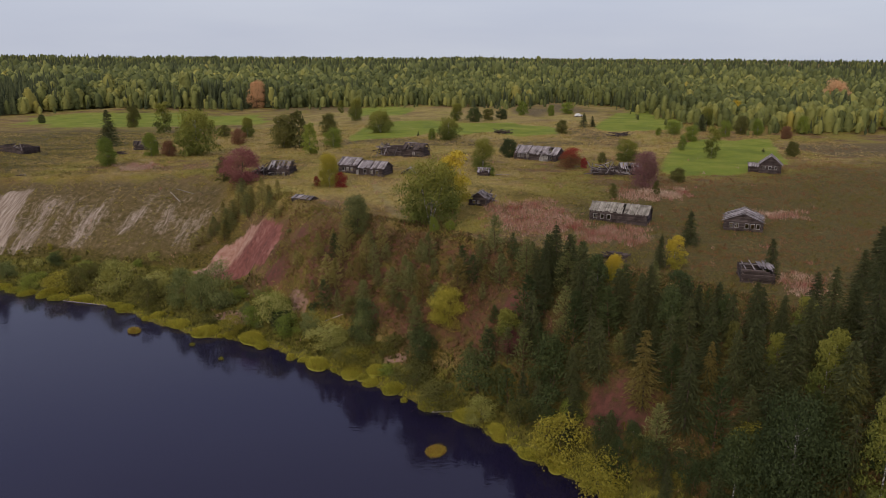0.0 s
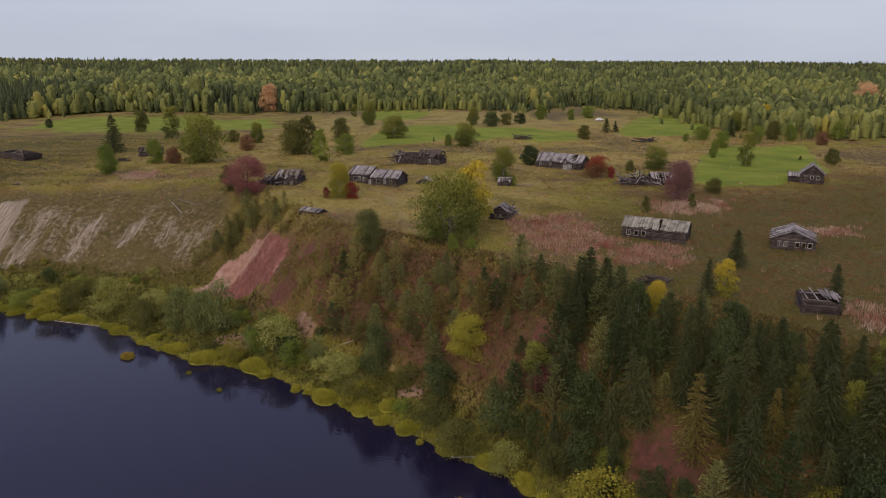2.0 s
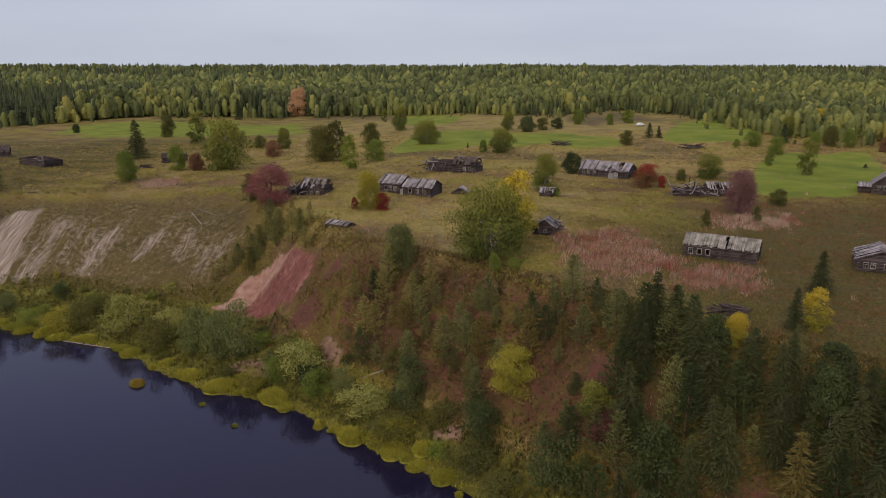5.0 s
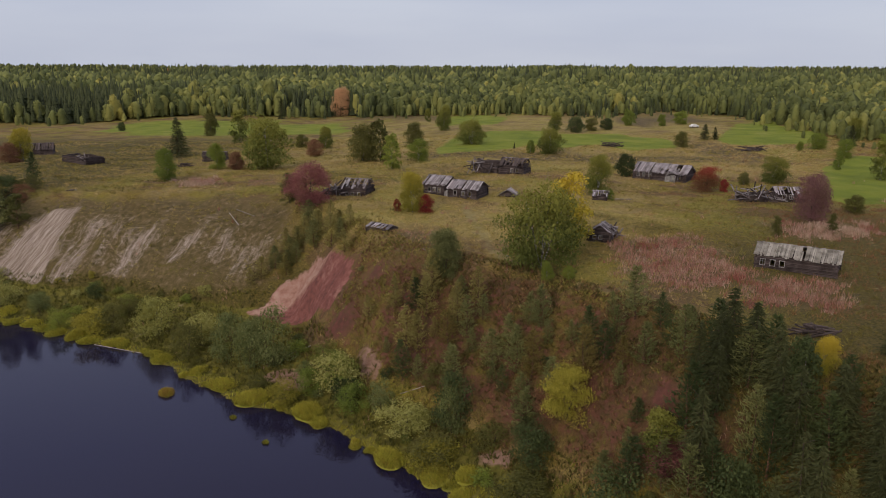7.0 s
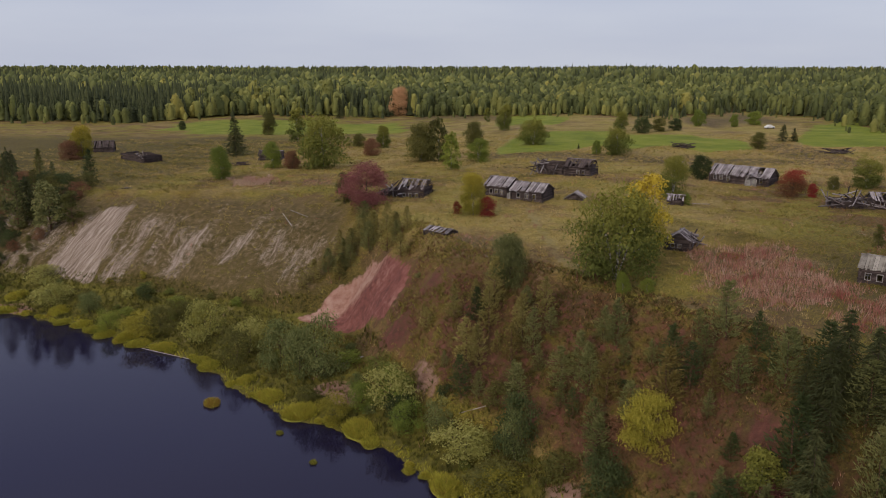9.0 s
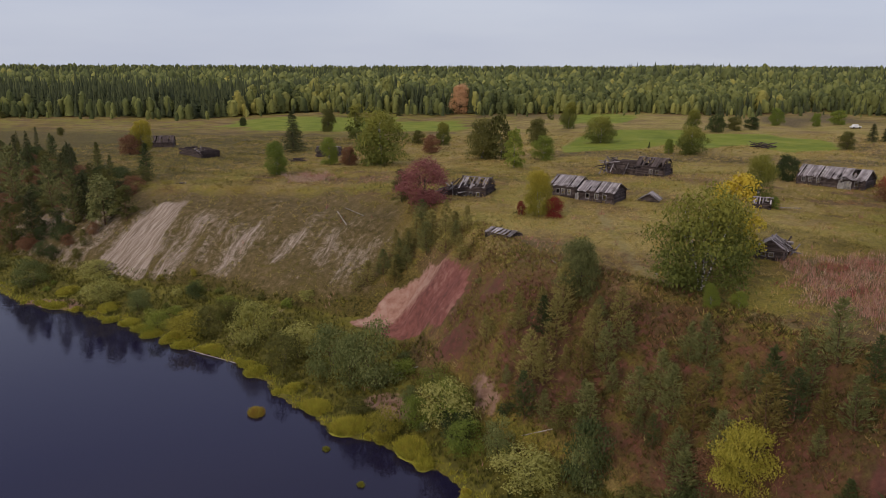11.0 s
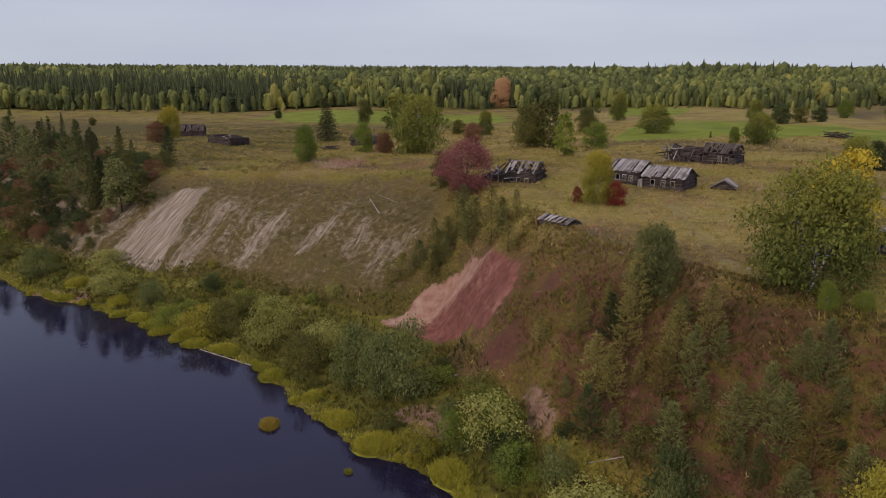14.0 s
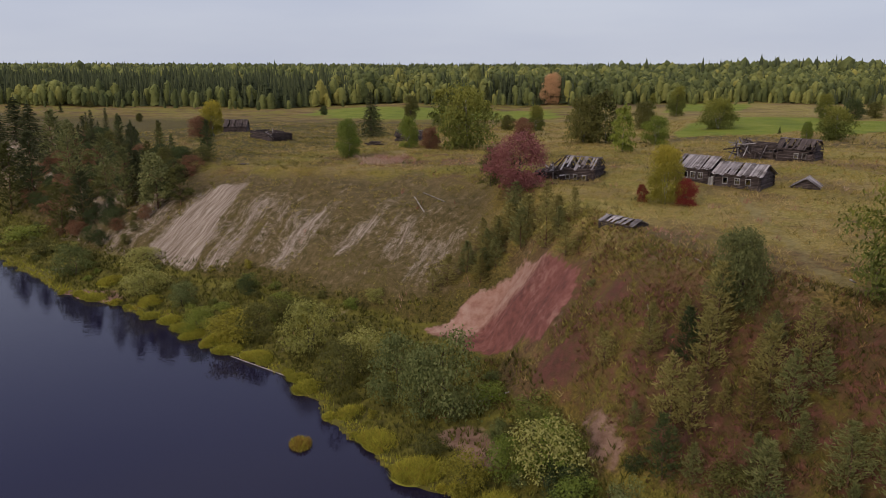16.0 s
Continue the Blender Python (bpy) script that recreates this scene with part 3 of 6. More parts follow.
def crown_mesh(h, w, base, n, size, r, lobes=14, shape=1.0, droop=0.3):
    """A crown of leaf sprays on many uneven lobes; base: where it begins, as a share of the height."""
    cs, outs = [], []
    zc, hz = h * (1 + base) / 2, h * (1 - base) / 2
    cent = []
    for k in range(lobes):
        t, u = r.uniform(0, 6.283), -0.95 + 1.87 * (k + r.uniform(0, 1)) / lobes
        wide = np.sqrt(max(0.05, 1 - (0.55 if u < 0 else 0.95) * u * u)) * (1 - 0.30 * shape * max(u, -0.3))
        rho = r.uniform(0.3, 0.82) * wide
        cent.append(((rho * np.cos(t) * w / 2, rho * np.sin(t) * w / 2, zc + u * hz * 0.86), r.uniform(0.25, 0.40)))
    for (c, k) in cent:
        m = int(n / lobes * (k / 0.32) ** 2)
        d = r.normal(size=(m, 3))
        d /= np.linalg.norm(d, axis=1)[:, None]
        d[:, 2] = np.where(d[:, 2] < -0.3, -d[:, 2] * 0.7, d[:, 2])
        rad = k * r.uniform(0.55, 1.12, (m, 1))
        cs.append(np.array(c) + d * rad * np.array([w * 0.62, w * 0.62, max(w * 0.55, hz * 0.5)]))
        outs.append(d)
    m = n // 5
    d = r.normal(size=(m, 3))
    d /= np.linalg.norm(d, axis=1)[:, None]
    d[:, 2] = np.where(r.uniform(size=m) < 0.4, np.abs(d[:, 2]), d[:, 2])
    taper = 1 - 0.30 * shape * np.clip(d[:, 2:], -0.3, 1)
    cs.append(np.array([0, 0, zc]) + d * r.uniform(0.62, 0.98, (m, 1)) * np.array([w * 0.47, w * 0.47, hz * 0.95]) * np.concatenate([taper, taper, np.ones((m, 1))], 1))
    outs.append(d)
    c = np.concatenate(cs)
    o = np.concatenate(outs)
    lo, hi = np.percentile(c[:, 2], (0.5, 99.5))
    c[:, 2] = 0.12 + base * h + (c[:, 2] - lo) / (hi - lo) * (h * (1 - base) - 0.12 - size * 0.5)
    c[:, 2] = np.maximum(c[:, 2], 0.12)
    c[:, :2] *= (w / 2 - size * 0.4) / np.percentile(np.hypot(c[:, 0], c[:, 1]), 96)
    return sprays(c, size, r, droop, o * np.array([1, 1, 1.1]) + np.array([0, 0, 0.25]))


def pine_mesh(h, radius, r, gap=0.5, per=7, tufts=6, size=0.2):
    """Whorls of rising branches set with brushy needle tufts."""
    cs, outs = [], []
    z = h * 0.04
    while z < h * 0.97:
        k = z / h
        reach = radius * (1 - k ** 1.6) ** 0.9 * min(1, 0.75 + 1.5 * k) * r.uniform(0.8, 1.15)
        for _ in range(per):
            t, L = r.uniform(0, 6.283), reach * r.uniform(0.55, 1.15) + 0.1
            d = np.array([np.cos(t), np.sin(t), r.uniform(0.35, 0.85)])
            f = r.uniform(0.15, 1.05, (tufts, 1)) ** 0.8
            cs.append(np.array([0, 0, z]) + d * L * f + r.normal(size=(tufts, 3)) * 0.06 * (0.5 + L))
            outs.append(np.tile(d + [0, 0, 0.6], (tufts, 1)))
        z += gap * r.uniform(0.7, 1.3)
    cs.append(np.array([[0, 0, h * 0.96], [0, 0, h], [0.05, 0, h * 0.93]]))
    outs.append(np.tile([0, 0, 2.0], (3, 1)))
    return sprays(np.concatenate(cs), size, r, 0.0, np.concatenate(outs) * 1.3, True)


def spruce_mesh(h, radius, r, gap=0.43, per=9, tufts=4, size=0.30):
    """Whorls of drooping branches set with narrow hanging sprays."""
    cs, outs = [], []
    z = h * 0.04
    while z < h * 0.97:
        k = z / h
        reach = radius * (1 - k) ** 0.85 * min(1, 0.8 + 2 * k) * r.uniform(0.85, 1.12)
        for _ in range(max(4, int(per * (1.15 - 0.6 * k)))):
            t, L = r.uniform(0, 6.283), reach * r.uniform(0.6, 1.15) + 0.06
            d = np.array([np.cos(t), np.sin(t), 0.0])
            f = (np.arange(tufts)[:, None] + r.uniform(0.2, 1.0, (tufts, 1))) / tufts
            c = np.array([0, 0, z]) + d * L * f + r.normal(size=(tufts, 3)) * 0.035
            c[:, 2] += (0.12 * f - 0.32 * f * f)[:, 0] * L
            cs.append(c)
            outs.append(np.tile(d + [0, 0, -0.35], (tufts, 1)))
        z += gap * r.uniform(0.75, 1.25)
    cs.append(np.array([[0, 0, h * 0.97], [0, 0, h], [0.03, 0, h * 0.94]]))
    outs.append(np.tile([0, 0, 3.0], (3, 1)))
    return sprays(np.concatenate(cs), size, r, 0.1, np.concatenate(outs) * 2.2, True)


KINDS = {}


def plant_kind(kind, variant, coarse):
    """Meshes of one plant, 10 m high (shrubs 3 m): trunk and crown."""
    key = (kind, variant, coarse)
    if key in KINDS:
        return KINDS[key]
    r = np.random.RandomState(abs(hash_of(kind)) % 9999 + 37 * variant)
    f, g = ((1.2, 0.98), (0.7, 1.3), (1.9, 0.76), (0.45, 1.45))[coarse]
    if kind == "spruce":
        made = trunk_mesh(9.2, 0.16, r, 0.004, 0), spruce_mesh(10, 2.1, r, 0.36, 13, 9, 0.205)
    elif kind == "wide_spruce":
        made = trunk_mesh(9.2, 0.18, r, 0.004, 0), spruce_mesh(10, 2.8, r, 0.34, 15, 12, 0.215)
    elif kind == "slim_spruce":
        made = trunk_mesh(9.2, 0.14, r, 0.004, 0), spruce_mesh(10, 1.45, r, 0.38, 11, 8, 0.20)
    elif kind == "pine":
        made = trunk_mesh(9.0, 0.12, r, 0.012, 0), pine_mesh(10, 2.1, r, 0.50, 8, 8, 0.25)
    elif kind == "old_pine":
        made = trunk_mesh(9.0, 0.17, r, 0.02, 10, 0.2), crown_mesh(10, 4.8, 0.14, int(1500 * f), 0.24 * g, r, 15, 0.6, 0.0)
    elif kind == "birch":
        made = trunk_mesh(9.0, 0.14, r, 0.02, 9, 0.2), crown_mesh(10, 5.4, 0.02, int(3000 * f), 0.19 * g, r, 24, 0.9, 0.55)
    elif kind == "wide_birch":
        made = trunk_mesh(9.0, 0.2, r, 0.02, 12, 0.26, 3), crown_mesh(10, 8.2, 0.0, int(10000 * f), 0.150 * g, r, 40, 0.6, 0.6)
    elif kind == "slim_birch":
        made = trunk_mesh(9.2, 0.11, r, 0.02, 8, 0.14), crown_mesh(10, 3.6, 0.03, int(2400 * f), 0.19 * g, r, 20, 1.0, 0.5)
    elif kind == "clump":
        made = trunk_mesh(8.6, 0.13, r, 0.03, 10, 0.26, 5), crown_mesh(10, 9.5, 0.0, int(9500 * f), 0.160 * g, r, 34, 0.5, 0.6)
    elif kind == "rowan":
        made = trunk_mesh(8.6, 0.13, r, 0.03, 14, 0.3, 5), crown_mesh(10, 10.0, 0.0, int(8000 * f), 0.165 * g, r, 28, 0.5, 0.25)
    else:
        stem = limb((0, 0, -0.3), (0.12, 0.06, 1.9), 0.05, 0.015) if coarse == 3 else trunk_mesh(2.4, 0.05, r, 0.1, 2, 0.4, 2)
        made = stem, crown_mesh(3, 3.6, 0.0, int(1400 * f), 0.100 * g, r, 18, 0.2, 0.0)
    KINDS[key] = made
    return made


def hash_of(text):
    return sum((i + 3) * ord(c) for i, c in enumerate(text))


PLANTS, COUNT = {}, [0]


def plant(kind, name, x, y, tall, wide, leaf, bark, label, category, group=""):
    """One tree or shrub on the ground at x, y, of that height and width in metres."""
    r = random.Random(COUNT[0] * 7 + 5)
    COUNT[0] += 1
    variant = r.randrange(3)
    coarse = 3 if kind == "shrub" and tall < 2.4 else 1 if y > 222 else 2 if (y < 108 and wide > 5.5 and kind != "old_pine") or (kind == "shrub" and tall > 3.3) else 0
    key = (kind, variant, coarse, leaf.name)
    z = float(height(x, y)) - 0.12
    natural = {"spruce": 0.36, "wide_spruce": 0.52, "slim_spruce": 0.24, "pine": 0.42, "old_pine": 0.50, "birch": 0.62, "wide_birch": 0.98, "slim_birch": 0.42, "clump": 1.1, "rowan": 1.15}.get(kind, 1.3)
    unit = 3.0 if kind == "shrub" else 10.0
    fat = (wide / tall) / natural
    m = Matrix.LocRotScale((x, y, z), Euler((r.gauss(0, 0.02), r.gauss(0, 0.02), r.uniform(0, 6.28))), None)
    if key not in PLANTS:
        wood, leaves = plant_kind(kind, variant, coarse)
        root = new(name)
        part("trunk" if kind != "shrub" else "stem", wood, bark, root)
        part("crown", leaves, leaf, root)
        PLANTS[key] = root
        ob = root
    else:
        ob = copy_thing(PLANTS[key], m)
        ob.name = name
    ob.matrix_basis = m @ Matrix.Diagonal((tall / unit * fat, tall / unit * fat, tall / unit, 1))
    tagged(ob, label, category)
    if group:
        ob["group"] = group
    return ob


def spruce(x, y, tall, wide, label="dark green spruce with drooping branches", leaf=M_SPRUCE, group=""):
    return plant("wide_spruce" if wide > tall * 0.47 else "spruce" if wide > tall * 0.33 else "slim_spruce", "spruce", x, y, tall, wide, leaf, M_BARK, label, "spruce", group)


def pine(x, y, tall, wide, label="young grey-green pine on the bare slope", leaf=M_PINE, group="", old=False):
    return plant("old_pine" if old else "pine", "pine", x, y, tall, wide, leaf, M_PINE_BARK, label, "pine", group)


def tree(x, y, tall, wide, leaf, label, name="birch", group=""):
    kind = "clump" if wide > tall * 0.95 else "wide_birch" if wide > tall * 0.75 else "birch" if wide > tall * 0.48 else "slim_birch"
    return plant(kind, name, x, y, tall, wide, leaf, M_BIRCH_BARK if name == "birch" else M_BARK, label, "tree", group)


def shrub(x, y, tall, wide, leaf, label, name="shrub", group=""):
    return plant("shrub", name, x, y, tall, wide, leaf, M_BARK, label, "shrub", group)


def rowan(x, y, tall, wide, leaf, label, group=""):
    return plant("rowan", "rowan", x, y, tall, wide, leaf, M_BARK, label, "tree", group)

# ---- the abandoned village: log houses and ruins ----
def box(bm, x0, x1, y0, y1, z0, z1, m=None):
    made = bmesh.ops.create_cube(bm, size=1.0)["verts"]
    for v in made:
        v.co = Vector((x0 + (v.co.x + 0.5) * (x1 - x0), y0 + (v.co.y + 0.5) * (y1 - y0), z0 + (v.co.z + 0.5) * (z1 - z0)))
        if m:
            v.co = m @ v.co
    return made


def capped(a, b, rad, sides=6):
    v, t = limb(a, b, rad, rad * 0.9, sides)
    n = len(v)
    v = np.concatenate([v, [a], [b]])
    i, j = np.arange(sides), (np.arange(sides) + 1) % sides
    return v, np.concatenate([t, np.stack([j, i, np.full(sides, n)], 1), np.stack([i + sides, j + sides, np.full(sides, n + 1)], 1)])


def log_wall(length, tall, holes, r, rad=0.13, ragged=0.0, gable=0.0):
    """A wall of stacked logs along x, from 0 to length; holes: (x0, x1, z0, z1)."""
    out, z, k = [], rad * 0.7, 0
    while z < tall + gable:
        a, b = -0.28, length + 0.28
        if z > tall:
            cut = (z - tall) / gable * length / 2
            a, b = cut, length - cut
        if ragged and z > tall * (1 - ragged):
            a, b = a + r.uniform(0, length * 0.35) * (r.random() < 0.6), b - r.uniform(0, length * 0.35) * (r.random() < 0.6)
        spans = [(a, b)]
        for x0, x1, z0, z1 in holes:
            if z0 < z < z1:
                spans = [s for p, q in spans for s in ((p, min(q, x0)), (max(p, x1), q)) if s[1] - s[0] > 0.12]
        for p, q in spans:
            off = r.uniform(-0.025, 0.025)
            out.append(capped((p + r.uniform(-0.08, 0.03), off, z), (q + r.uniform(-0.03, 0.08), off + r.uniform(-0.02, 0.02), z + r.uniform(-0.02, 0.02)), rad * r.uniform(0.92, 1.08)))
        z += rad * 1.82
        k += 1
    return out


def boards(length, run, drop, r, gone=0.05, width=0.26, slack=0.05, holes=()):
    """Roof boards side by side along x, each running down the slope: (0, 0, 0) is the ridge's end."""
    out, x = [], 0.0
    d = np.array([0, -run, -drop])
    L = np.linalg.norm(d)
    d = d / L
    n = np.array([0, -d[2], d[1]]) * -1
    n = n if n[2] > 0 else -n
    while x < length:
        w = width * r.uniform(0.75, 1.25)
        lost = r.random() < gone or any(a < x < b and r.random() < 0.85 for a, b in holes)
        if not lost or r.random() < 0.25:
            s0 = -0.12 + r.uniform(-0.1, 0.1) + (r.uniform(0.3, 0.7) * L if lost else 0)
            s1 = L * r.uniform(0.90, 1.08) - (r.uniform(0.2, 0.5) * L if r.random() < gone else 0)
            lift, skew = r.uniform(0, 0.07), r.gauss(0, slack)
            a, b = np.array([x, 0, 0]) + d * s0 + n * lift, np.array([x + skew, 0, 0]) + d * s1 + n * (lift + r.uniform(-0.03, 0.05))
            u, t = np.array([w * 0.94, 0, 0]), n * 0.035
            v = np.array([a, a + u, b + u, b, a + t, a + u + t, b + u + t, b + t])
            q = np.array([[4, 5, 6], [4, 6, 7], [0, 2, 1], [0, 3, 2], [0, 1, 5], [0, 5, 4], [1, 2, 6], [1, 6, 5], [2, 3, 7], [2, 7, 6], [3, 0, 4], [3, 4, 7]])
            out.append((v, q))
        x += w
    return out


def shifted(data, m):
    v = np.array(data[0])
    k = np.array(m)
    return v @ k[:3, :3].T + k[:3, 3], data[1]


def pieced(name, pieces, piece, mat, root, label=""):
    """A wall or roof slope out of single logs or boards: the first carries the rest."""
    whole = part(name, pieces[0], mat, root, label)
    for data in pieces[1:]:
        part(piece, data, mat, whole)
    return whole


def moved(pieces, m):
    return [shifted(data, m) for data in pieces]


def window_at(parent, x, y, z, w, h, r, turn=0, trim=M_TRIM):
    """A window in a wall: its four-sided trim and the cross bars."""
    m = Matrix.Translation((x, y, z)) @ Matrix.Rotation(turn, 4, "Z")
    bm = bmesh.new()
    e = 0.08
    box(bm, -w / 2 - e, -w / 2, -0.07, 0.03, -h / 2 - e, h / 2 + e, m)
    box(bm, w / 2, w / 2 + e, -0.07, 0.03, -h / 2 - e, h / 2 + e, m)
    box(bm, -w / 2 - e - 0.03, w / 2 + e + 0.03, -0.085, 0.035, h / 2, h / 2 + e + 0.03, m)
    box(bm, -w / 2 - e, w / 2 + e, -0.085, 0.035, -h / 2 - e, -h / 2, m)
    win = part("window", bm, trim, parent, "empty window in flaking pale trim")
    if r.random() < 0.35:
        bm = bmesh.new()
        box(bm, -0.03, 0.03, -0.02, 0.02, -h / 2, h / 2, m)
        box(bm, -w / 2, w / 2, -0.018, 0.018, h * 0.12, h * 0.12 + 0.05, m)
        part("glazing_bar", bm, trim, win)
    return win


def house(name, x, y, turn, L, W, tall, rise, label, wins=(), side_wins=(), gone=0.06, roof=M_BOARDS, gable_front=False, seed=1, over=0.45, holes=(), door=None, ragged=0.0, win_size=(0.62, 0.85), sill=1.05, roofless=False, lean=0.0):
    """A log house; x, y: the left end of its front wall, L: the front's length, turn: degrees. The ridge runs along the front, or, with gable_front, away from it."""
    r = random.Random(seed)
    root = new(name)
    c, s = math.cos(radians(turn)), math.sin(radians(turn))
    zs = [float(height(x + a * c - b * s, y + a * s + b * c)) for a in (0, L) for b in (0, W)]
    root.matrix_basis = pose(x, y, min(zs) - 0.35, lean, 0, turn)
    ww, wh = win_size
    cut = [(u - ww / 2, u + ww / 2, sill, sill + wh) for u in wins] + ([(door[0], door[0] + 0.95, 0.0, 1.9)] if door else [])
    scut = [(u - ww / 2, u + ww / 2, sill, sill + wh) for u in side_wins]
    g_front, g_side = (rise, 0) if gable_front else (0, rise)
    pieced("wall", log_wall(L, tall, cut, r, ragged=ragged, gable=g_front * (not roofless)), "log", M_LOGS, root)
    pieced("wall", moved(log_wall(L, tall, [], r, ragged=ragged, gable=g_front * (not roofless)), pose(0, W, 0)), "log", M_LOGS, root)
    pieced("wall", moved(log_wall(W, tall, scut, r, ragged=ragged, gable=g_side * (not roofless)), pose(L, 0, 0, 0, 0, 90)), "log", M_LOGS, root)
    pieced("wall", moved(log_wall(W, tall, scut, r, ragged=ragged, gable=g_side * (not roofless)), pose(0, 0, 0, 0, 0, 90)), "log", M_LOGS, root)
    for u in wins:
        window_at(root, u, -0.1, sill + wh / 2, ww, wh, r)
    for u in side_wins:
        window_at(root, L + 0.1, u, sill + wh / 2, ww, wh, r, radians(90))
    if not roofless:
        span, length = (L, W) if gable_front else (W, L)
        run = span / 2 + over
        drop = rise / (span / 2) * run
        for k, spin in ((0, 0), (1, 180)):
            data = boards(length + 2 * over, run, drop, r, gone, holes=holes if k == 0 else ())
            if spin:
                data = moved(data, pose(length + 2 * over, 0, 0, 0, 0, 180))
            data = moved(data, pose(-over, 0, 0))
            mm = pose(0, W / 2, tall + rise + 0.05) if not gable_front else pose(L / 2, 0, tall + rise + 0.05, 0, 0, 90)
            pieced("roof_slope", moved(data, mm), "roof_board", roof, root, "weathered silvery board roof")
        n = max(3, int(length / 1.3))
        for k in range(n + 1):
            u = -over * 0.5 + (length + over) * k / n
            for sgn in (-1, 1):
                a, b = np.array([u, 0, rise + tall - 0.1]), np.array([u, sgn * (span / 2 + over * 0.8), tall - 0.1 - rise * over * 0.8 / (span / 2)])
                v, t = capped(a, b, 0.06, 5)
                mm = pose(0, W / 2, 0) if not gable_front else pose(L / 2, 0, 0, 0, 0, 90)
                part("rafter", shifted((v, t), mm), M_LOGS, root)
        a, b = np.array([-over - 0.1, 0, tall + rise + 0.06]), np.array([length + over + 0.1, 0, tall + rise + 0.06])
        mm = pose(0, W / 2, 0) if not gable_front else pose(L / 2, 0, 0, 0, 0, 90)
        part("ridge_log", shifted(capped(a, b, 0.10, 6), mm), M_BOARDS, root)
    if door:
        bm = bmesh.new()
        k = pose(door[0] + 0.5, -0.35, 0, -14, 0, 8)
        for j in range(5):
            box(bm, -0.5 + 0.2 * j, -0.31 + 0.2 * j, -0.03, 0.03, 0, 1.85 + r.uniform(-0.08, 0.08), k)
        part("door", bm, M_TRIM, root, "pale plank door leaning on the wall")
    return tagged(root, label, "house")


def beam_mesh(length, rad, r):
    return capped((0, 0, -length / 2), (r.uniform(-0.1, 0.1), 0, length / 2), rad, 6)


def heap(name, x, y, turn, L, W, tall, count, label, seed, category="ruin", flat=0.35):
    """Fallen beams and boards, lying across one another on the ground."""
    r = random.Random(seed)
    root = new(name)
    z = float(height(x, y))
    root.matrix_basis = pose(x, y, z - 0.1, 0, 0, turn)
    reach = min(1.0, L / 6)
    shapes = [part("beam", beam_mesh(k * reach, 0.12, r), M_BOARDS if i % 2 and name == "beam_heap" else M_LOGS, root).data for i, k in enumerate((2.2, 3.2, 4.2, 5.0))]
    for ob in list(root.children):
        bpy.data.objects.remove(ob)
    for k in range(count):
        me = r.choice(shapes)
        ob = new("beam", me)
        ob.parent = root
        u, v = r.uniform(-0.42, 0.42) * L, r.uniform(-0.42, 0.42) * W
        up = tall * max(0.0, 1 - (2 * abs(u) / L) ** 2) * r.uniform(0.15, 0.8)
        ob.matrix_basis = pose(u, v, 0.15 + up, 90 + r.gauss(0, 38 * flat), 0, r.choice((0, 90)) + r.gauss(0, 40) if name == "beam_heap" else r.choice((78, 78, 90, 20)) + r.gauss(0, 12))
    return tagged(root, label, category)


def porch(x, y, turn, w, d, tall):
    """A small gabled entrance porch with whitish plank sides."""
    r = random.Random(77)
    root = new("porch")
    root.matrix_basis = pose(x, y, float(height(x, y)) - 0.1, 0, 0, turn)
    for u in (0.0, w):
        for v in (0.0, d):
            part("post", shifted(capped((0, 0, 0), (0, 0, tall), 0.09, 6), pose(u, v, 0)), M_LOGS, root)
    for u in np.arange(0, w - 0.1, 0.24):
        if r.random() < 0.8:
            bm = bmesh.new()
            box(bm, u + 0.02, u + 0.22, -0.14, -0.10, 0, tall * r.uniform(0.5, 0.95))
            part("plank", bm, M_TRIM, root, "flaking whitish plank")
    for k, spin in ((0, 0), (1, 180)):
        data = boards(d + 0.6, w / 2 + 0.35, 0.75, r, 0.1)
        if spin:
            data = moved(data, pose(d + 0.6, 0, 0, 0, 0, 180))
        pieced("roof_slope", moved(data, pose(w / 2, -0.3, tall + 0.75, 0, 0, 90)), "roof_board", M_BOARDS, root)
    return tagged(root, "collapsing porch with whitish planks before a log house", "porch")


def leftover_roof(x, y, turn, L, W, tall):
    """The last boards over one end of a roofless hut, with bare cross beams."""
    r = random.Random(41)
    root = new("roof_remains")
    root.matrix_basis = pose(x, y, tall, 0, 0, turn)
    for k in range(4):
        u = 0.35 + k * (L - 0.6) / 3
        part("beam", capped((u, -0.4, 0.06), (u + r.uniform(-0.3, 0.3), W + 0.4, 0.1 + r.uniform(-0.1, 0.2)), 0.09, 6), M_BOARDS, root)
    part("beam", capped((-0.3, W * 0.5, 0.22), (L + 0.3, W * 0.55, 0.30), 0.10, 6), M_BOARDS, root)
    for k in range(8):
        u = L * 0.52 + k * 0.26
        m = pose(u, W * 0.5, 0.32, r.gauss(0, 3), r.gauss(0, 2), r.gauss(0, 3))
        bm = bmesh.new()
        box(bm, 0, 0.23, -W * r.uniform(0.45, 0.58), W * r.uniform(0.4, 0.56), 0, 0.04, m)
        part("roof_board", bm, M_BOARDS, root)
    return tagged(root, "silvery boards remaining over one end of a hut", "boards")


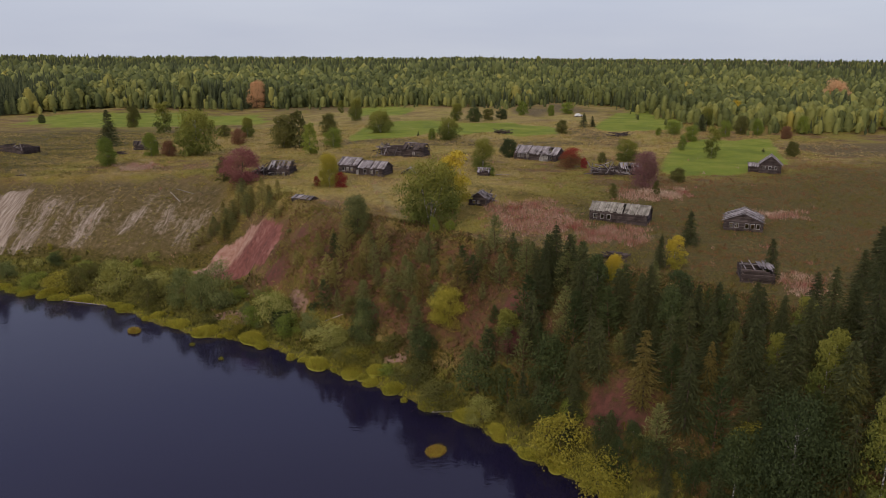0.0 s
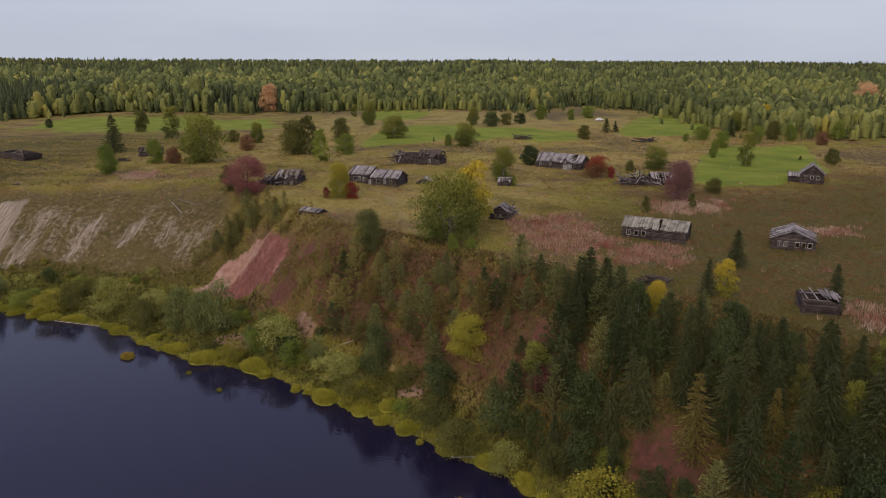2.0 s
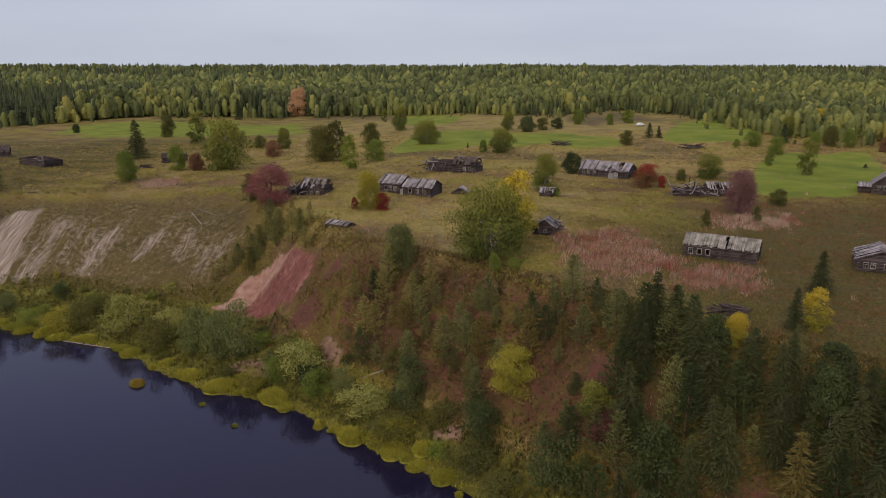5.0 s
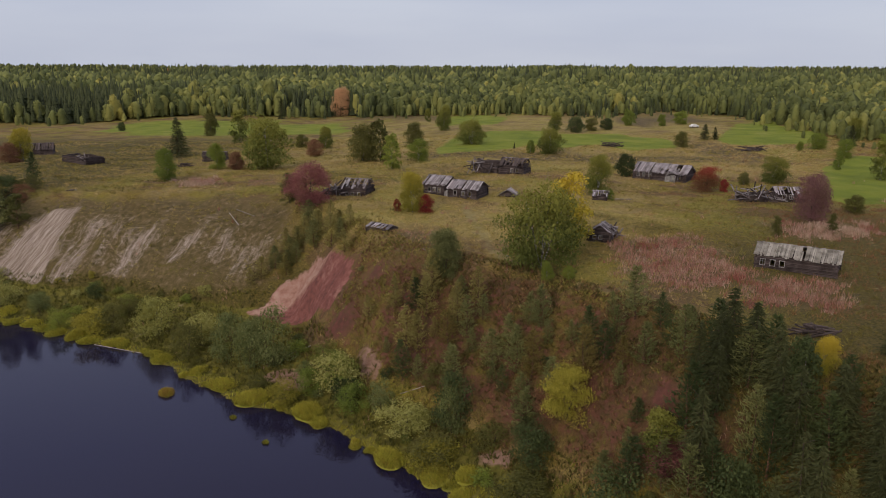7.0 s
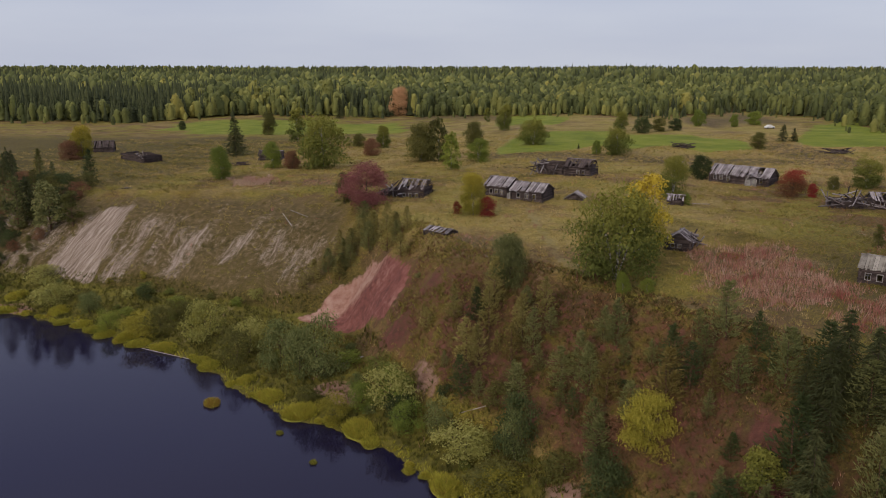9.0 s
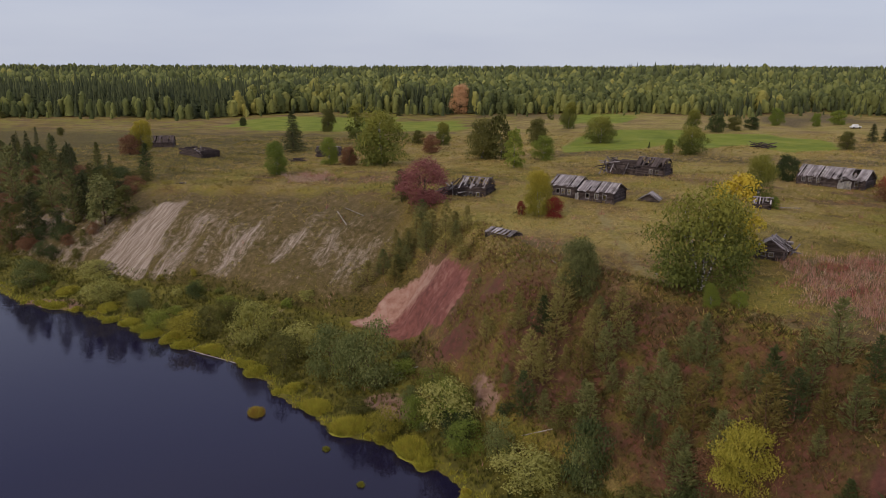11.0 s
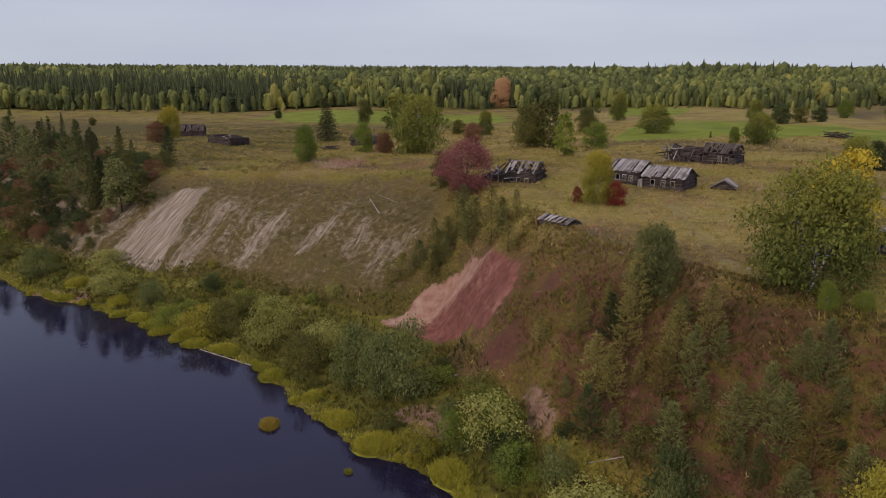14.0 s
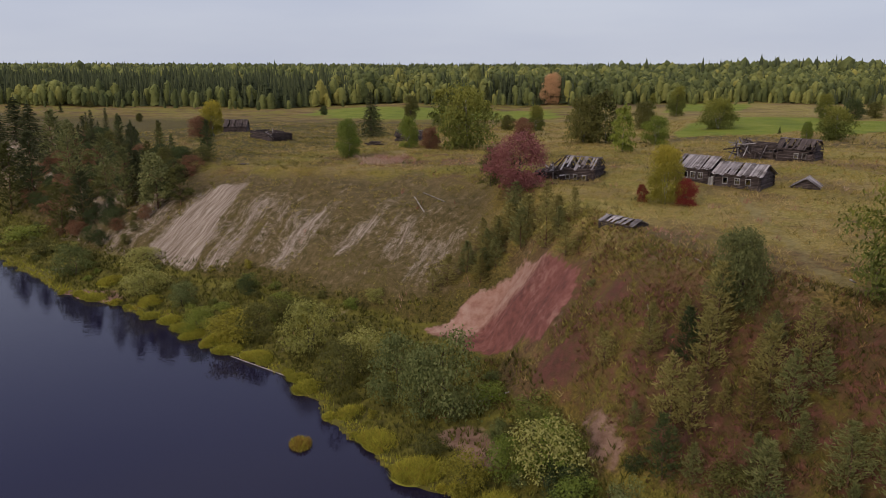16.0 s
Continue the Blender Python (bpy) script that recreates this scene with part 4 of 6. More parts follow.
house("log_house", -31.2, 195.4, -20, 4.9, 5.6, 2.7, 1.4, "grey log house with silvery board roof and empty windows", wins=(1.3, 2.5, 3.7), seed=3, gone=0.04)
house("log_house", -25.6, 193.2, -19, 6.5, 5.6, 2.5, 1.3, "low grey log house with white-trimmed windows and sagging roof", wins=(1.6, 3.4, 5.0), seed=4, gone=0.05, door=(-0.9,))
house("log_house", 26.9, 150.3, -23.5, 10.8, 5.4, 2.6, 1.2, "long log house with a pale mossy board roof", wins=(0.9, 2.3, 3.6), seed=5, gone=0.03, roof=M_PALEBOARDS)
house("log_house", 51.4, 143.6, -20, 6.5, 7.2, 2.3, 1.35, "gabled log house with five small front windows", wins=(1.1, 2.1, 3.9, 4.9, 5.9), seed=6, gone=0.22, gable_front=True, win_size=(0.58, 0.8), sill=1.0)
house("log_house", 80.0, 203.2, -22, 4.9, 6.0, 2.9, 2.0, "tall gabled log house standing by a green field", wins=(1.0, 2.4, 3.8), seed=7, gable_front=True, win_size=(0.55, 0.75), sill=1.5)
house("lean_to", 77.8, 204.9, -22, 2.0, 4.0, 1.9, 0.6, "low weathered lean-to against a log house", seed=8)
house("log_house", 16.4, 226.4, -30, 13.0, 6.0, 2.4, 1.7, "long log house with broken board roof and porch", wins=(1.2, 2.6, 4.2, 8.6, 10.0, 11.6), seed=9, gone=0.08, holes=((10.4, 12.0),))
house("log_house", -17.0, 227.6, -18, 6.2, 5.2, 2.8, 1.5, "half-collapsed log house with a broken board roof", wins=(3.3, 4.7), seed=10, gone=0.35, roof=M_LOGS, ragged=0.3)
house("ruined_house", -23.4, 230.6, -18, 6.0, 5.2, 3.2, 1.3, "roofless ruined log house with fallen beams", seed=11, roofless=True, ragged=0.6)
house("log_house", -48.9, 193.2, -8, 5.2, 5.0, 2.3, 1.6, "sunken log house with a broken board roof", wins=(1.0, 2.3, 3.8), seed=12, gone=0.62, ragged=0.25, sill=0.6, win_size=(0.55, 0.7))
house("ruined_house", -53.6, 194.5, -8, 4.4, 4.6, 1.6, 1.0, "roofless ruined log house beside a red rowan", seed=13, roofless=True, ragged=0.7)
house("ruined_house", -161.5, 261.2, -25, 13.0, 6.0, 2.7, 1.0, "dark roofless ruin of a long log house", seed=14, roofless=True, ragged=0.5)
house("barn", -190.2, 283.0, 28, 8.0, 6.5, 2.4, 1.9, "dark log barn with a grey board roof", seed=15, gone=0.08, roof=M_LOGS)
house("hut", 2.6, 162.6, -14, 3.6, 4.4, 2.0, 1.2, "small leaning log hut with a torn board roof", wins=(1.0, 2.0), seed=16, gone=0.22, gable_front=True, win_size=(0.5, 0.5), sill=0.9, lean=-2)
house("roofless_hut", 42.3, 108.2, -12, 4.2, 4.0, 2.3, 0.8, "small roofless log hut with boards over one end", seed=17, roofless=True, ragged=0.15)
house("ruined_house", 35.2, 197.2, -3, 7.0, 5.0, 1.7, 1.0, "collapsed log house with tumbled grey beams", seed=18, roofless=True, ragged=0.8)
house("log_house", 42.4, 197.4, -3, 4.6, 5.0, 2.0, 1.1, "small broken log house beside a maroon rowan", wins=(1.4, 2.8), seed=19, gone=0.45, ragged=0.2)
house("cellar_hut", -14.8, 195.4, -10, 3.3, 3.0, 0.75, 1.05, "tiny log cellar hut with a gabled board roof", seed=20, gone=0.05, gable_front=True, over=0.3)
house("cellar_roof", -36.8, 165.6, -28, 4.6, 2.8, 0.95, 0.45, "low sunken shed with a grey plank roof", seed=21, gone=0.12, over=0.25)
house("well_house", 4.9, 194.3, -12, 2.6, 2.2, 1.5, 0.7, "small broken plank shelter in the grass", seed=22, gone=0.4, ragged=0.5)
heap("beam_heap", -21.8, 231.0, -18, 7.5, 6.5, 4.6, 54, "heap of tumbled grey beams in a ruined house", 31, flat=0.95)
heap("beam_heap", 38.6, 198.6, -3, 9.0, 5.5, 3.6, 52, "heap of tumbled grey beams in a ruined house", 32, flat=0.9)
heap("beam_heap", -49.6, 195.4, -8, 8.5, 5.0, 3.0, 40, "heap of fallen grey beams in a ruined house", 33, flat=0.8)
heap("beam_heap", -156.5, 262.5, -25, 12.0, 5.5, 2.0, 34, "heap of dark fallen beams inside a roofless ruin", 34, flat=0.6)
heap("log_heap", 25.5, 120.3, 0, 4.6, 3.0, 1.1, 22, "small heap of dark rotting logs", 35)
heap("beam_heap", 6.6, 165.6, -30, 4.0, 3.4, 2.8, 20, "grey boards slipped from a hut roof", 36, flat=0.9)
heap("beam_heap", 46.4, 198.2, -3, 3.5, 4.0, 1.8, 12, "leaning grey beams beside a broken house", 37)
heap("log_heap", -115.6, 253.4, 20, 4.4, 3.0, 1.2, 18, "low grey heap of old boards in the meadow", 42, flat=0.3)
house("ruined_shed", -116.6, 268.2, 10, 7.0, 4.0, 2.2, 1.2, "dark broken shed behind a light green birch", seed=23, gone=0.3, ragged=0.5, roof=M_LOGS)
porch(23.2, 221.4, -30, 2.6, 2.0, 2.0)
leftover_roof(42.3, 108.2, -12, 4.2, 4.0, float(min(height(np.array([42.3, 46.4]), np.array([108.2, 107.3])))) - 0.30 + 2.3)
heap("log_heap", 59.7, 289.7, 10, 8.0, 5.0, 1.8, 30, "dark pile of logs from a fallen house", 38, flat=0.3)
heap("log_heap", 16.0, 296.0, -10, 7.0, 4.0, 2.0, 26, "brown heap of logs from a fallen hut", 39, flat=0.3)
heap("beam_heap", -121.7, 205.6, 5, 2.2, 1.2, 0.2, 6, "pale slab of old boards in the meadow", 41, flat=0.1)


def parked_car(x, y, turn):
    """A small pale car left on the track beyond the fields."""
    root = new("car")
    root.matrix_basis = pose(x, y, float(height(x, y)), 0, 0, turn)
    bm = bmesh.new()
    box(bm, -2.0, 2.0, -0.8, 0.8, 0.32, 0.92)
    bmesh.ops.bevel(bm, geom=bm.edges[:], offset=0.12, segments=2, affect="EDGES")
    part("body", bm, M_CAR, root)
    bm = bmesh.new()
    for v in box(bm, -1.3, 1.0, -0.72, 0.72, 0.92, 1.5):
        if v.co.z > 1.2:
            v.co.x *= 0.72
    bmesh.ops.bevel(bm, geom=bm.edges[:], offset=0.06, segments=2, affect="EDGES")
    part("cabin", bm, M_CAR, root)
    for u in (-1.25, 1.25):
        for v in (-0.78, 0.78):
            part("wheel", capped((u, v - 0.1, 0.32), (u, v + 0.1, 0.32), 0.32, 12), M_TYRE, root)
    return tagged(root, "small whitish car parked on the dry field", "car")


parked_car(56.4, 374.5, 25)
# ---- trees and bushes, village and bank ----
spruce(-132.6, 283.5, 14.1, 10.2, "lone dark spruce standing in the meadow")
tree(-103.5, 219.0, 8.4, 6.8, M_GREEN, "small light green birch in the meadow")
tree(-165.0, 379.0, 10.6, 8.1, M_OLIVE, "olive-brown bushy tree losing its green", "tree")
tree(-133.9, 339.8, 14.3, 9.9, M_BIRCH, "birch with green leaves turning yellow")
tree(-99.3, 241.3, 7.6, 6.2, M_GREEN, "light green birch in early autumn leaf")
tree(-93.3, 240.5, 5.2, 5.2, M_RUST, "rusty brown dried bush beside birches", "tree")
tree(-85.5, 244.5, 14.9, 17.6, M_BIRCH, "broad clump of birches with yellowing leaves")
spruce(-169.7, 490.2, 13.9, 6.9)
rowan(-54.2, 186.3, 9.2, 11.4, M_MAROON, "broad dark red rowan beside a ruined log house")
tree(-60.3, 190.7, 6.5, 4.6, M_OLIVE, "dark olive bush beneath a red rowan", "tree")
tree(-84.8, 300.7, 8.0, 6.4, M_BIRCH, "birch with green leaves turning yellow")
tree(-97.0, 310.6, 5.1, 5.8, M_OLIVE, "olive-brown bushy tree losing its green", "tree")
tree(-81.6, 278.0, 5.8, 6.7, M_RUST, "rusty brown dried bush", "tree")
tree(-59.4, 253.5, 11.1, 11.3, M_OLIVE, "broad clump of olive-brown trees in the meadow")
tree(-227.7, 408.0, 4.8, 4.9, M_DEEP, "dark green rounded bush", "tree")
tree(-47.3, 237.6, 9.9, 6.5, M_GREEN, "light green birch in early autumn leaf")
tree(-42.8, 254.4, 6.6, 7.8, M_GREEN, "light green birch in early autumn leaf")
tree(-53.1, 304.6, 8.5, 8.8, M_OLIVE, "olive-brown bushy tree losing its green")
tree(-54.0, 253.2, 12.3, 8.6, M_OLIVE, "olive-brown bushy tree losing its green")
tree(-69.1, 435.6, 7.3, 4.4, M_BIRCH, "birch with green leaves turning yellow")
tree(-51.1, 367.9, 11.0, 8.4, M_BIRCH, "birch with green leaves turning yellow")
tree(-32.4, 304.6, 8.7, 11.9, M_BIRCH, "dense rounded clump of green birches")
tree(-4.4, 275.3, 8.1, 10.3, M_BIRCH, "rounded birch clump at the edge of a field")
tree(-10.4, 275.1, 4.3, 3.5, M_GREEN, "light green birch in early autumn leaf")
spruce(-16.4, 289.9, 2.1, 1.1, "tiny dark spruce sapling")
tree(-2.5, 359.2, 8.1, 6.6, M_BIRCH, "birch with green leaves turning yellow")
tree(5.6, 353.7, 6.7, 8.3, M_DEEP, "dark green rounded bush", "tree")
tree(12.3, 359.6, 5.5, 6.6, M_OLIVE, "olive-brown bushy tree losing its green", "tree")
tree(18.8, 363.8, 4.8, 6.7, M_DEEP, "dark green rounded bush", "tree")
tree(30.3, 389.8, 7.0, 7.2, M_GREEN, "pale yellow-green round tree")
tree(38.9, 297.1, 5.4, 5.7, M_OLIVE, "small round yellow-green tree")
spruce(51.2, 323.3, 6.3, 5.0)
spruce(55.1, 324.2, 4.9, 3.5)
tree(53.8, 392.9, 6.0, 7.9, M_GREEN, "light green birch in early autumn leaf")
tree(44.3, 384.5, 5.3, 4.5, M_GREEN, "light green birch in early autumn leaf")
tree(-30.9, 179.5, 8.1, 6.2, M_OCHRE, "yellow-green autumn tree beside a log house")
rowan(-28.3, 179.4, 3.8, 3.9, M_RED, "small bright red rowan bush beneath a yellow tree")
tree(6.0, 200.7, 8.7, 7.2, M_BIRCH, "birch with green leaves turning yellow")
tree(8.7, 195.0, 2.3, 1.7, M_GREEN, "slender light green birch sapling")
tree(14.7, 230.1, 5.6, 6.3, M_DEEP, "dark green rounded bush beside a log house", "tree")
rowan(-34.0, 179.6, 2.6, 2.0, M_RED, "small red rowan bush beside a yellow tree")
rowan(30.4, 209.3, 5.5, 7.3, M_RUSSET, "red and green rowan bush by a log house")
rowan(34.1, 208.3, 3.0, 2.5, M_RED, "bright red autumn rowan bush")
tree(-5.2, 144.4, 12.4, 14.4, M_BIRCH, "big broad green birch growing in the meadow")
tree(-0.8, 157.7, 12.4, 8.7, M_YELLOW, "birch with a bright yellow crown")
tree(-4.2, 138.6, 3.0, 2.3, M_GREEN, "small bright green birch sapling in the grass")
tree(-1.2, 139.2, 2.0, 2.2, M_GREEN, "low yellow-green birch sapling in the grass")
tree(-20.0, 146.5, 7.3, 6.9, M_PINE, "bushy young pine above the slope", "tree")
tree(48.6, 223.5, 6.6, 7.6, M_BIRCH, "birch with green leaves turning yellow")
tree(41.1, 219.9, 3.1, 3.0, M_OLIVE, "olive-brown bushy tree losing its green")
rowan(44.6, 182.9, 8.5, 8.2, M_DUSK, "dark maroon rowan beside a collapsed house")
tree(76.8, 234.2, 9.6, 5.9, M_BIRCH, "birch with green leaves turning yellow")
tree(72.3, 249.8, 5.0, 3.4, M_GREEN, "light green birch in early autumn leaf")
tree(81.9, 272.8, 5.8, 5.9, M_GREEN, "light green birch in early autumn leaf")
spruce(95.1, 306.1, 7.5, 4.8)
tree(98.1, 286.1, 6.2, 5.3, M_GREEN, "light green birch in early autumn leaf")
tree(54.3, 188.3, 3.5, 4.5, M_OLIVE, "olive-brown bushy tree losing its green", "tree")
tree(81.1, 295.5, 5.2, 7.4, M_GREEN, "light green birch in early autumn leaf")
tree(74.4, 290.0, 3.0, 2.7, M_GREEN, "light green birch in early autumn leaf")
tree(118.5, 281.1, 4.9, 5.2, M_RUST, "rusty brown dried bush", "tree")
tree(102.3, 236.5, 4.7, 4.8, M_OLIVE, "olive-brown bushy tree losing its green", "tree")
tree(34.8, 169.3, 3.7, 2.2, M_OLIVE, "thin olive sapling in the meadow")
tree(45.6, 174.2, 3.4, 2.1, M_OLIVE, "thin olive sapling in the meadow")
spruce(97.0, 245.8, 1.4, 1.7)
tree(102.6, 323.7, 8.2, 7.0, M_BIRCH, "birch with green leaves turning yellow")
tree(107.7, 297.6, 7.1, 6.5, M_OLIVE, "olive-brown bushy tree losing its green")
tree(112.9, 294.1, 6.4, 5.4, M_GREEN, "light green birch in early autumn leaf")
tree(130.3, 295.2, 7.0, 5.9, M_GREEN, "light green birch in early autumn leaf")
tree(122.5, 347.8, 9.2, 7.5, M_YELLOW, "pale yellow tree at the forest edge")
spruce(16.0, 115.9, 9.6, 5.2, "tall dark spruce at the rim of the slope")
spruce(13.9, 114.6, 8.2, 4.8, "dark spruce at the rim of the slope")
spruce(17.6, 113.8, 8.8, 5.2, "dark spruce at the rim of the slope")
spruce(41.1, 130.8, 6.3, 4.4, "dark spruce standing in the meadow")
spruce(47.3, 110.4, 6.4, 3.4, "dark spruce behind a roofless hut")
tree(34.2, 115.1, 5.3, 3.8, M_YELLOW, "small bright yellow birch among spruces")
tree(24.0, 111.4, 4.1, 3.7, M_YELLOW, "small yellow-green birch at the slope rim")
spruce(32.0, 115.1, 5.5, 3.0)
spruce(28.8, 85.8, 11.7, 5.5)
spruce(36.3, 86.0, 9.8, 6.1)
spruce(39.4, 82.7, 10.4, 5.9)
spruce(43.1, 77.6, 9.9, 6.3)
spruce(47.6, 87.0, 7.1, 4.5)
spruce(20.3, 97.8, 9.3, 4.8)
spruce(19.9, 104.7, 10.1, 4.5)
spruce(35.0, 96.2, 6.6, 4.5)
spruce(27.7, 103.7, 7.6, 4.3)
spruce(24.5, 105.1, 6.4, 4.2)
spruce(30.4, 97.1, 8.0, 4.8)
spruce(32.7, 91.5, 9.2, 4.6)
spruce(42.4, 86.7, 8.6, 4.8)
spruce(46.1, 88.5, 8.6, 4.4)
spruce(48.4, 83.1, 10.8, 5.5)
spruce(46.4, 93.7, 6.0, 3.8)
spruce(38.3, 92.1, 8.3, 4.6)
spruce(35.7, 92.9, 6.9, 3.9)
spruce(25.5, 97.6, 8.1, 4.1)
spruce(28.2, 93.0, 9.4, 4.2)
spruce(54.0, 93.9, 9.0, 4.6)
spruce(41.0, 90.3, 5.9, 3.4)
spruce(61.5, 108.1, 8.9, 5.3)
spruce(60.5, 103.9, 11.0, 5.1)
spruce(57.0, 103.5, 6.6, 4.2)
tree(-138.3, 512.6, 18.2, 15.6, M_ORANGE, "lone orange autumn tree at the forest edge", "tree")
tree(218.0, 459.1, 14.3, 19.7, M_ORANGE, "orange and yellow autumn tree at the forest edge", "tree")
spruce(24.9, 91.5, 11.2, 5.2, "conifer with yellowing golden-brown needles", M_LARCH)
spruce(32.2, 89.3, 6.8, 3.3, "thin conifer with browning needles", M_LARCH)
tree(36.6, 73.5, 13.1, 13.2, M_DEEP, "large leafy green tree at the river bank")
tree(31.6, 75.9, 9.4, 6.5, M_DEEP, "leafy green tree at the river bank")
tree(43.7, 69.5, 12.1, 6.3, M_BIRCH, "green tree on the river bank")
tree(-176.7, 262.5, 11.0, 9.0, M_OCHRE, "yellow autumn tree beside a fallen log house")
rowan(-177.6, 257.1, 6.6, 9.0, M_RUST, "rusty brown bush beneath a yellow tree")
tree(-276.1, 332.9, 3.7, 4.0, M_OLIVE, "olive-brown bushy tree losing its green", "tree")
tree(-403.6, 422.5, 4.1, 5.5, M_OLIVE, "olive-brown bushy tree losing its green", "tree")
spruce(-377.9, 379.0, 6.1, 3.3)
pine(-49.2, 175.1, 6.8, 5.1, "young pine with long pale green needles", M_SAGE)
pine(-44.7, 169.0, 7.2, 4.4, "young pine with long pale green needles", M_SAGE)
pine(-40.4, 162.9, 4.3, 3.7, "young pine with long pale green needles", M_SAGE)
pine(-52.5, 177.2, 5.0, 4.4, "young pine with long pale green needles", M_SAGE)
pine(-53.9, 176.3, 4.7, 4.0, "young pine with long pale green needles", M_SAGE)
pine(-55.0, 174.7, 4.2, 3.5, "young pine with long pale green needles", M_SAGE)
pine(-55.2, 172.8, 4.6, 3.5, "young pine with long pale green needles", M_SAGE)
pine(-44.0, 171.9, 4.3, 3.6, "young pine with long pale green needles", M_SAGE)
spruce(-190.4, 229.0, 10.5, 4.3)
spruce(-161.8, 214.8, 8.5, 3.2)
spruce(-266.7, 264.5, 15.9, 12.9)
spruce(-228.3, 240.2, 16.4, 11.2)
spruce(-239.3, 237.3, 19.2, 11.3)
spruce(-138.8, 193.2, 10.1, 7.6)
pine(-200.2, 224.6, 14.7, 11.0, "dark bushy pine on the bluff", M_PINE, old=False)
pine(-171.0, 204.3, 15.4, 9.5, "dark bushy pine on the bluff", M_PINE, old=False)
pine(-188.6, 207.2, 17.0, 11.5, "dark bushy pine on the bluff", M_SPRUCE, old=False)
pine(-191.1, 202.2, 18.3, 11.3, "dark bushy pine on the bluff", M_OLIVE, old=False)
pine(-152.8, 197.5, 13.1, 7.5, "dark bushy pine on the bluff", M_PINE, old=False)
pine(-140.6, 190.8, 12.9, 7.1, "dark bushy pine on the bluff", M_PINE, old=False)
pine(-131.1, 189.8, 11.4, 6.9, "dark bushy pine on the bluff", M_PINE, old=True)
pine(-125.6, 190.3, 8.5, 5.0, "dark bushy pine on the bluff", M_OLIVE, old=True)
pine(-149.9, 187.9, 12.0, 7.2, "dark bushy pine on the bluff", M_SPRUCE, old=False)
pine(-156.8, 187.9, 11.0, 7.3, "dark bushy pine on the bluff", M_OLIVE, old=False)
pine(-158.2, 207.2, 9.0, 5.3, "dark bushy pine on the bluff", M_SPRUCE, old=False)
pine(-134.3, 195.3, 8.0, 4.7, "dark bushy pine on the bluff", M_OLIVE, old=False)
pine(-146.5, 204.2, 6.6, 4.6, "dark bushy pine on the bluff", M_OLIVE, old=False)
tree(-1.4, 119.3, 6.8, 6.9, M_LIME, "round yellow-green bush on the slope", "tree")
shrub(-134.8, 170.8, 6.4, 8.4, M_DARKWILLOW, "dark grey-green willow bush on the bank", "willow_bush")
shrub(-123.1, 176.7, 3.8, 7.8, M_WILLOW, "pale silvery willow bush on the bank", "willow_bush")
shrub(-114.1, 167.3, 4.9, 9.4, M_WILLOW, "pale silvery willow bush on the bank", "willow_bush")
shrub(-103.6, 165.1, 4.3, 5.3, M_DARKWILLOW, "dark grey-green willow bush on the bank", "willow_bush")
shrub(-95.1, 158.4, 4.3, 5.4, M_GREEN, "light green leafy bush on the bank", "alder_bush")
shrub(-86.8, 156.6, 5.1, 7.8, M_GOLD, "round yellowing alder bush", "alder_bush")
shrub(-84.1, 158.2, 5.6, 6.1, M_OLIVE, "olive-green bush on the river bank", "alder_bush")
shrub(-74.4, 156.6, 7.6, 8.6, M_WILLOW, "pale silvery willow bush on the bank", "willow_bush")
shrub(-84.3, 165.0, 4.1, 5.8, M_OLIVE, "olive-green bush on the river bank", "alder_bush")
shrub(-64.6, 148.5, 6.7, 6.7, M_OLIVE, "olive-green bush on the river bank", "alder_bush")
shrub(-63.9, 153.0, 6.1, 7.7, M_WILLOW, "pale silvery willow bush on the bank", "willow_bush")
shrub(-56.2, 147.3, 8.6, 7.8, M_DARKWILLOW, "dark grey-green willow bush on the bank", "willow_bush")
shrub(-47.7, 144.2, 10.3, 8.5, M_DARKWILLOW, "dark grey-green willow bush on the bank", "willow_bush")
shrub(-51.4, 144.1, 8.1, 6.0, M_DARKWILLOW, "dark grey-green willow bush on the bank", "willow_bush")
shrub(-33.9, 135.3, 6.2, 6.6, M_GREEN, "light green leafy bush on the bank", "alder_bush")
shrub(-38.7, 135.8, 4.1, 5.1, M_GREEN, "light green leafy bush on the bank", "alder_bush")
shrub(-32.2, 132.9, 4.1, 5.3, M_DEEP, "deep green bush on the river bank", "alder_bush")
shrub(-38.0, 142.8, 4.1, 6.2, M_BIRCH, "green leafy bush on the bank", "shrub")
shrub(-47.5, 137.7, 2.5, 4.3, M_OLIVE, "olive-green bush on the river bank", "alder_bush")
shrub(-41.8, 133.5, 4.1, 5.7, M_GOLD, "round yellowing alder bush", "alder_bush")
shrub(-166.4, 185.7, 3.2, 10.5, M_GREEN, "light green leafy bush on the bank", "alder_bush")
shrub(-152.6, 179.2, 3.0, 7.3, M_OLIVE, "olive-green bush on the river bank", "alder_bush")
shrub(-95.1, 170.9, 3.9, 3.9, M_DEEP, "deep green bush on the river bank", "alder_bush")
shrub(-34.3, 135.0, 6.7, 8.4, M_WILLOW, "pale silvery willow bush on the bank", "willow_bush")
shrub(-30.7, 131.0, 4.4, 5.9, M_GREEN, "light green leafy bush on the bank", "alder_bush")
shrub(-26.4, 130.2, 4.9, 4.5, M_DARKWILLOW, "dark grey-green willow bush on the bank", "willow_bush")
shrub(-15.9, 124.3, 6.8, 4.4, M_DARKWILLOW, "dark grey-green willow bush on the bank", "willow_bush")
shrub(-21.0, 125.9, 3.4, 6.6, M_WILLOW, "pale silvery willow bush on the bank", "willow_bush")
shrub(-17.0, 119.1, 3.5, 6.9, M_GOLD, "round yellowing alder bush", "alder_bush")
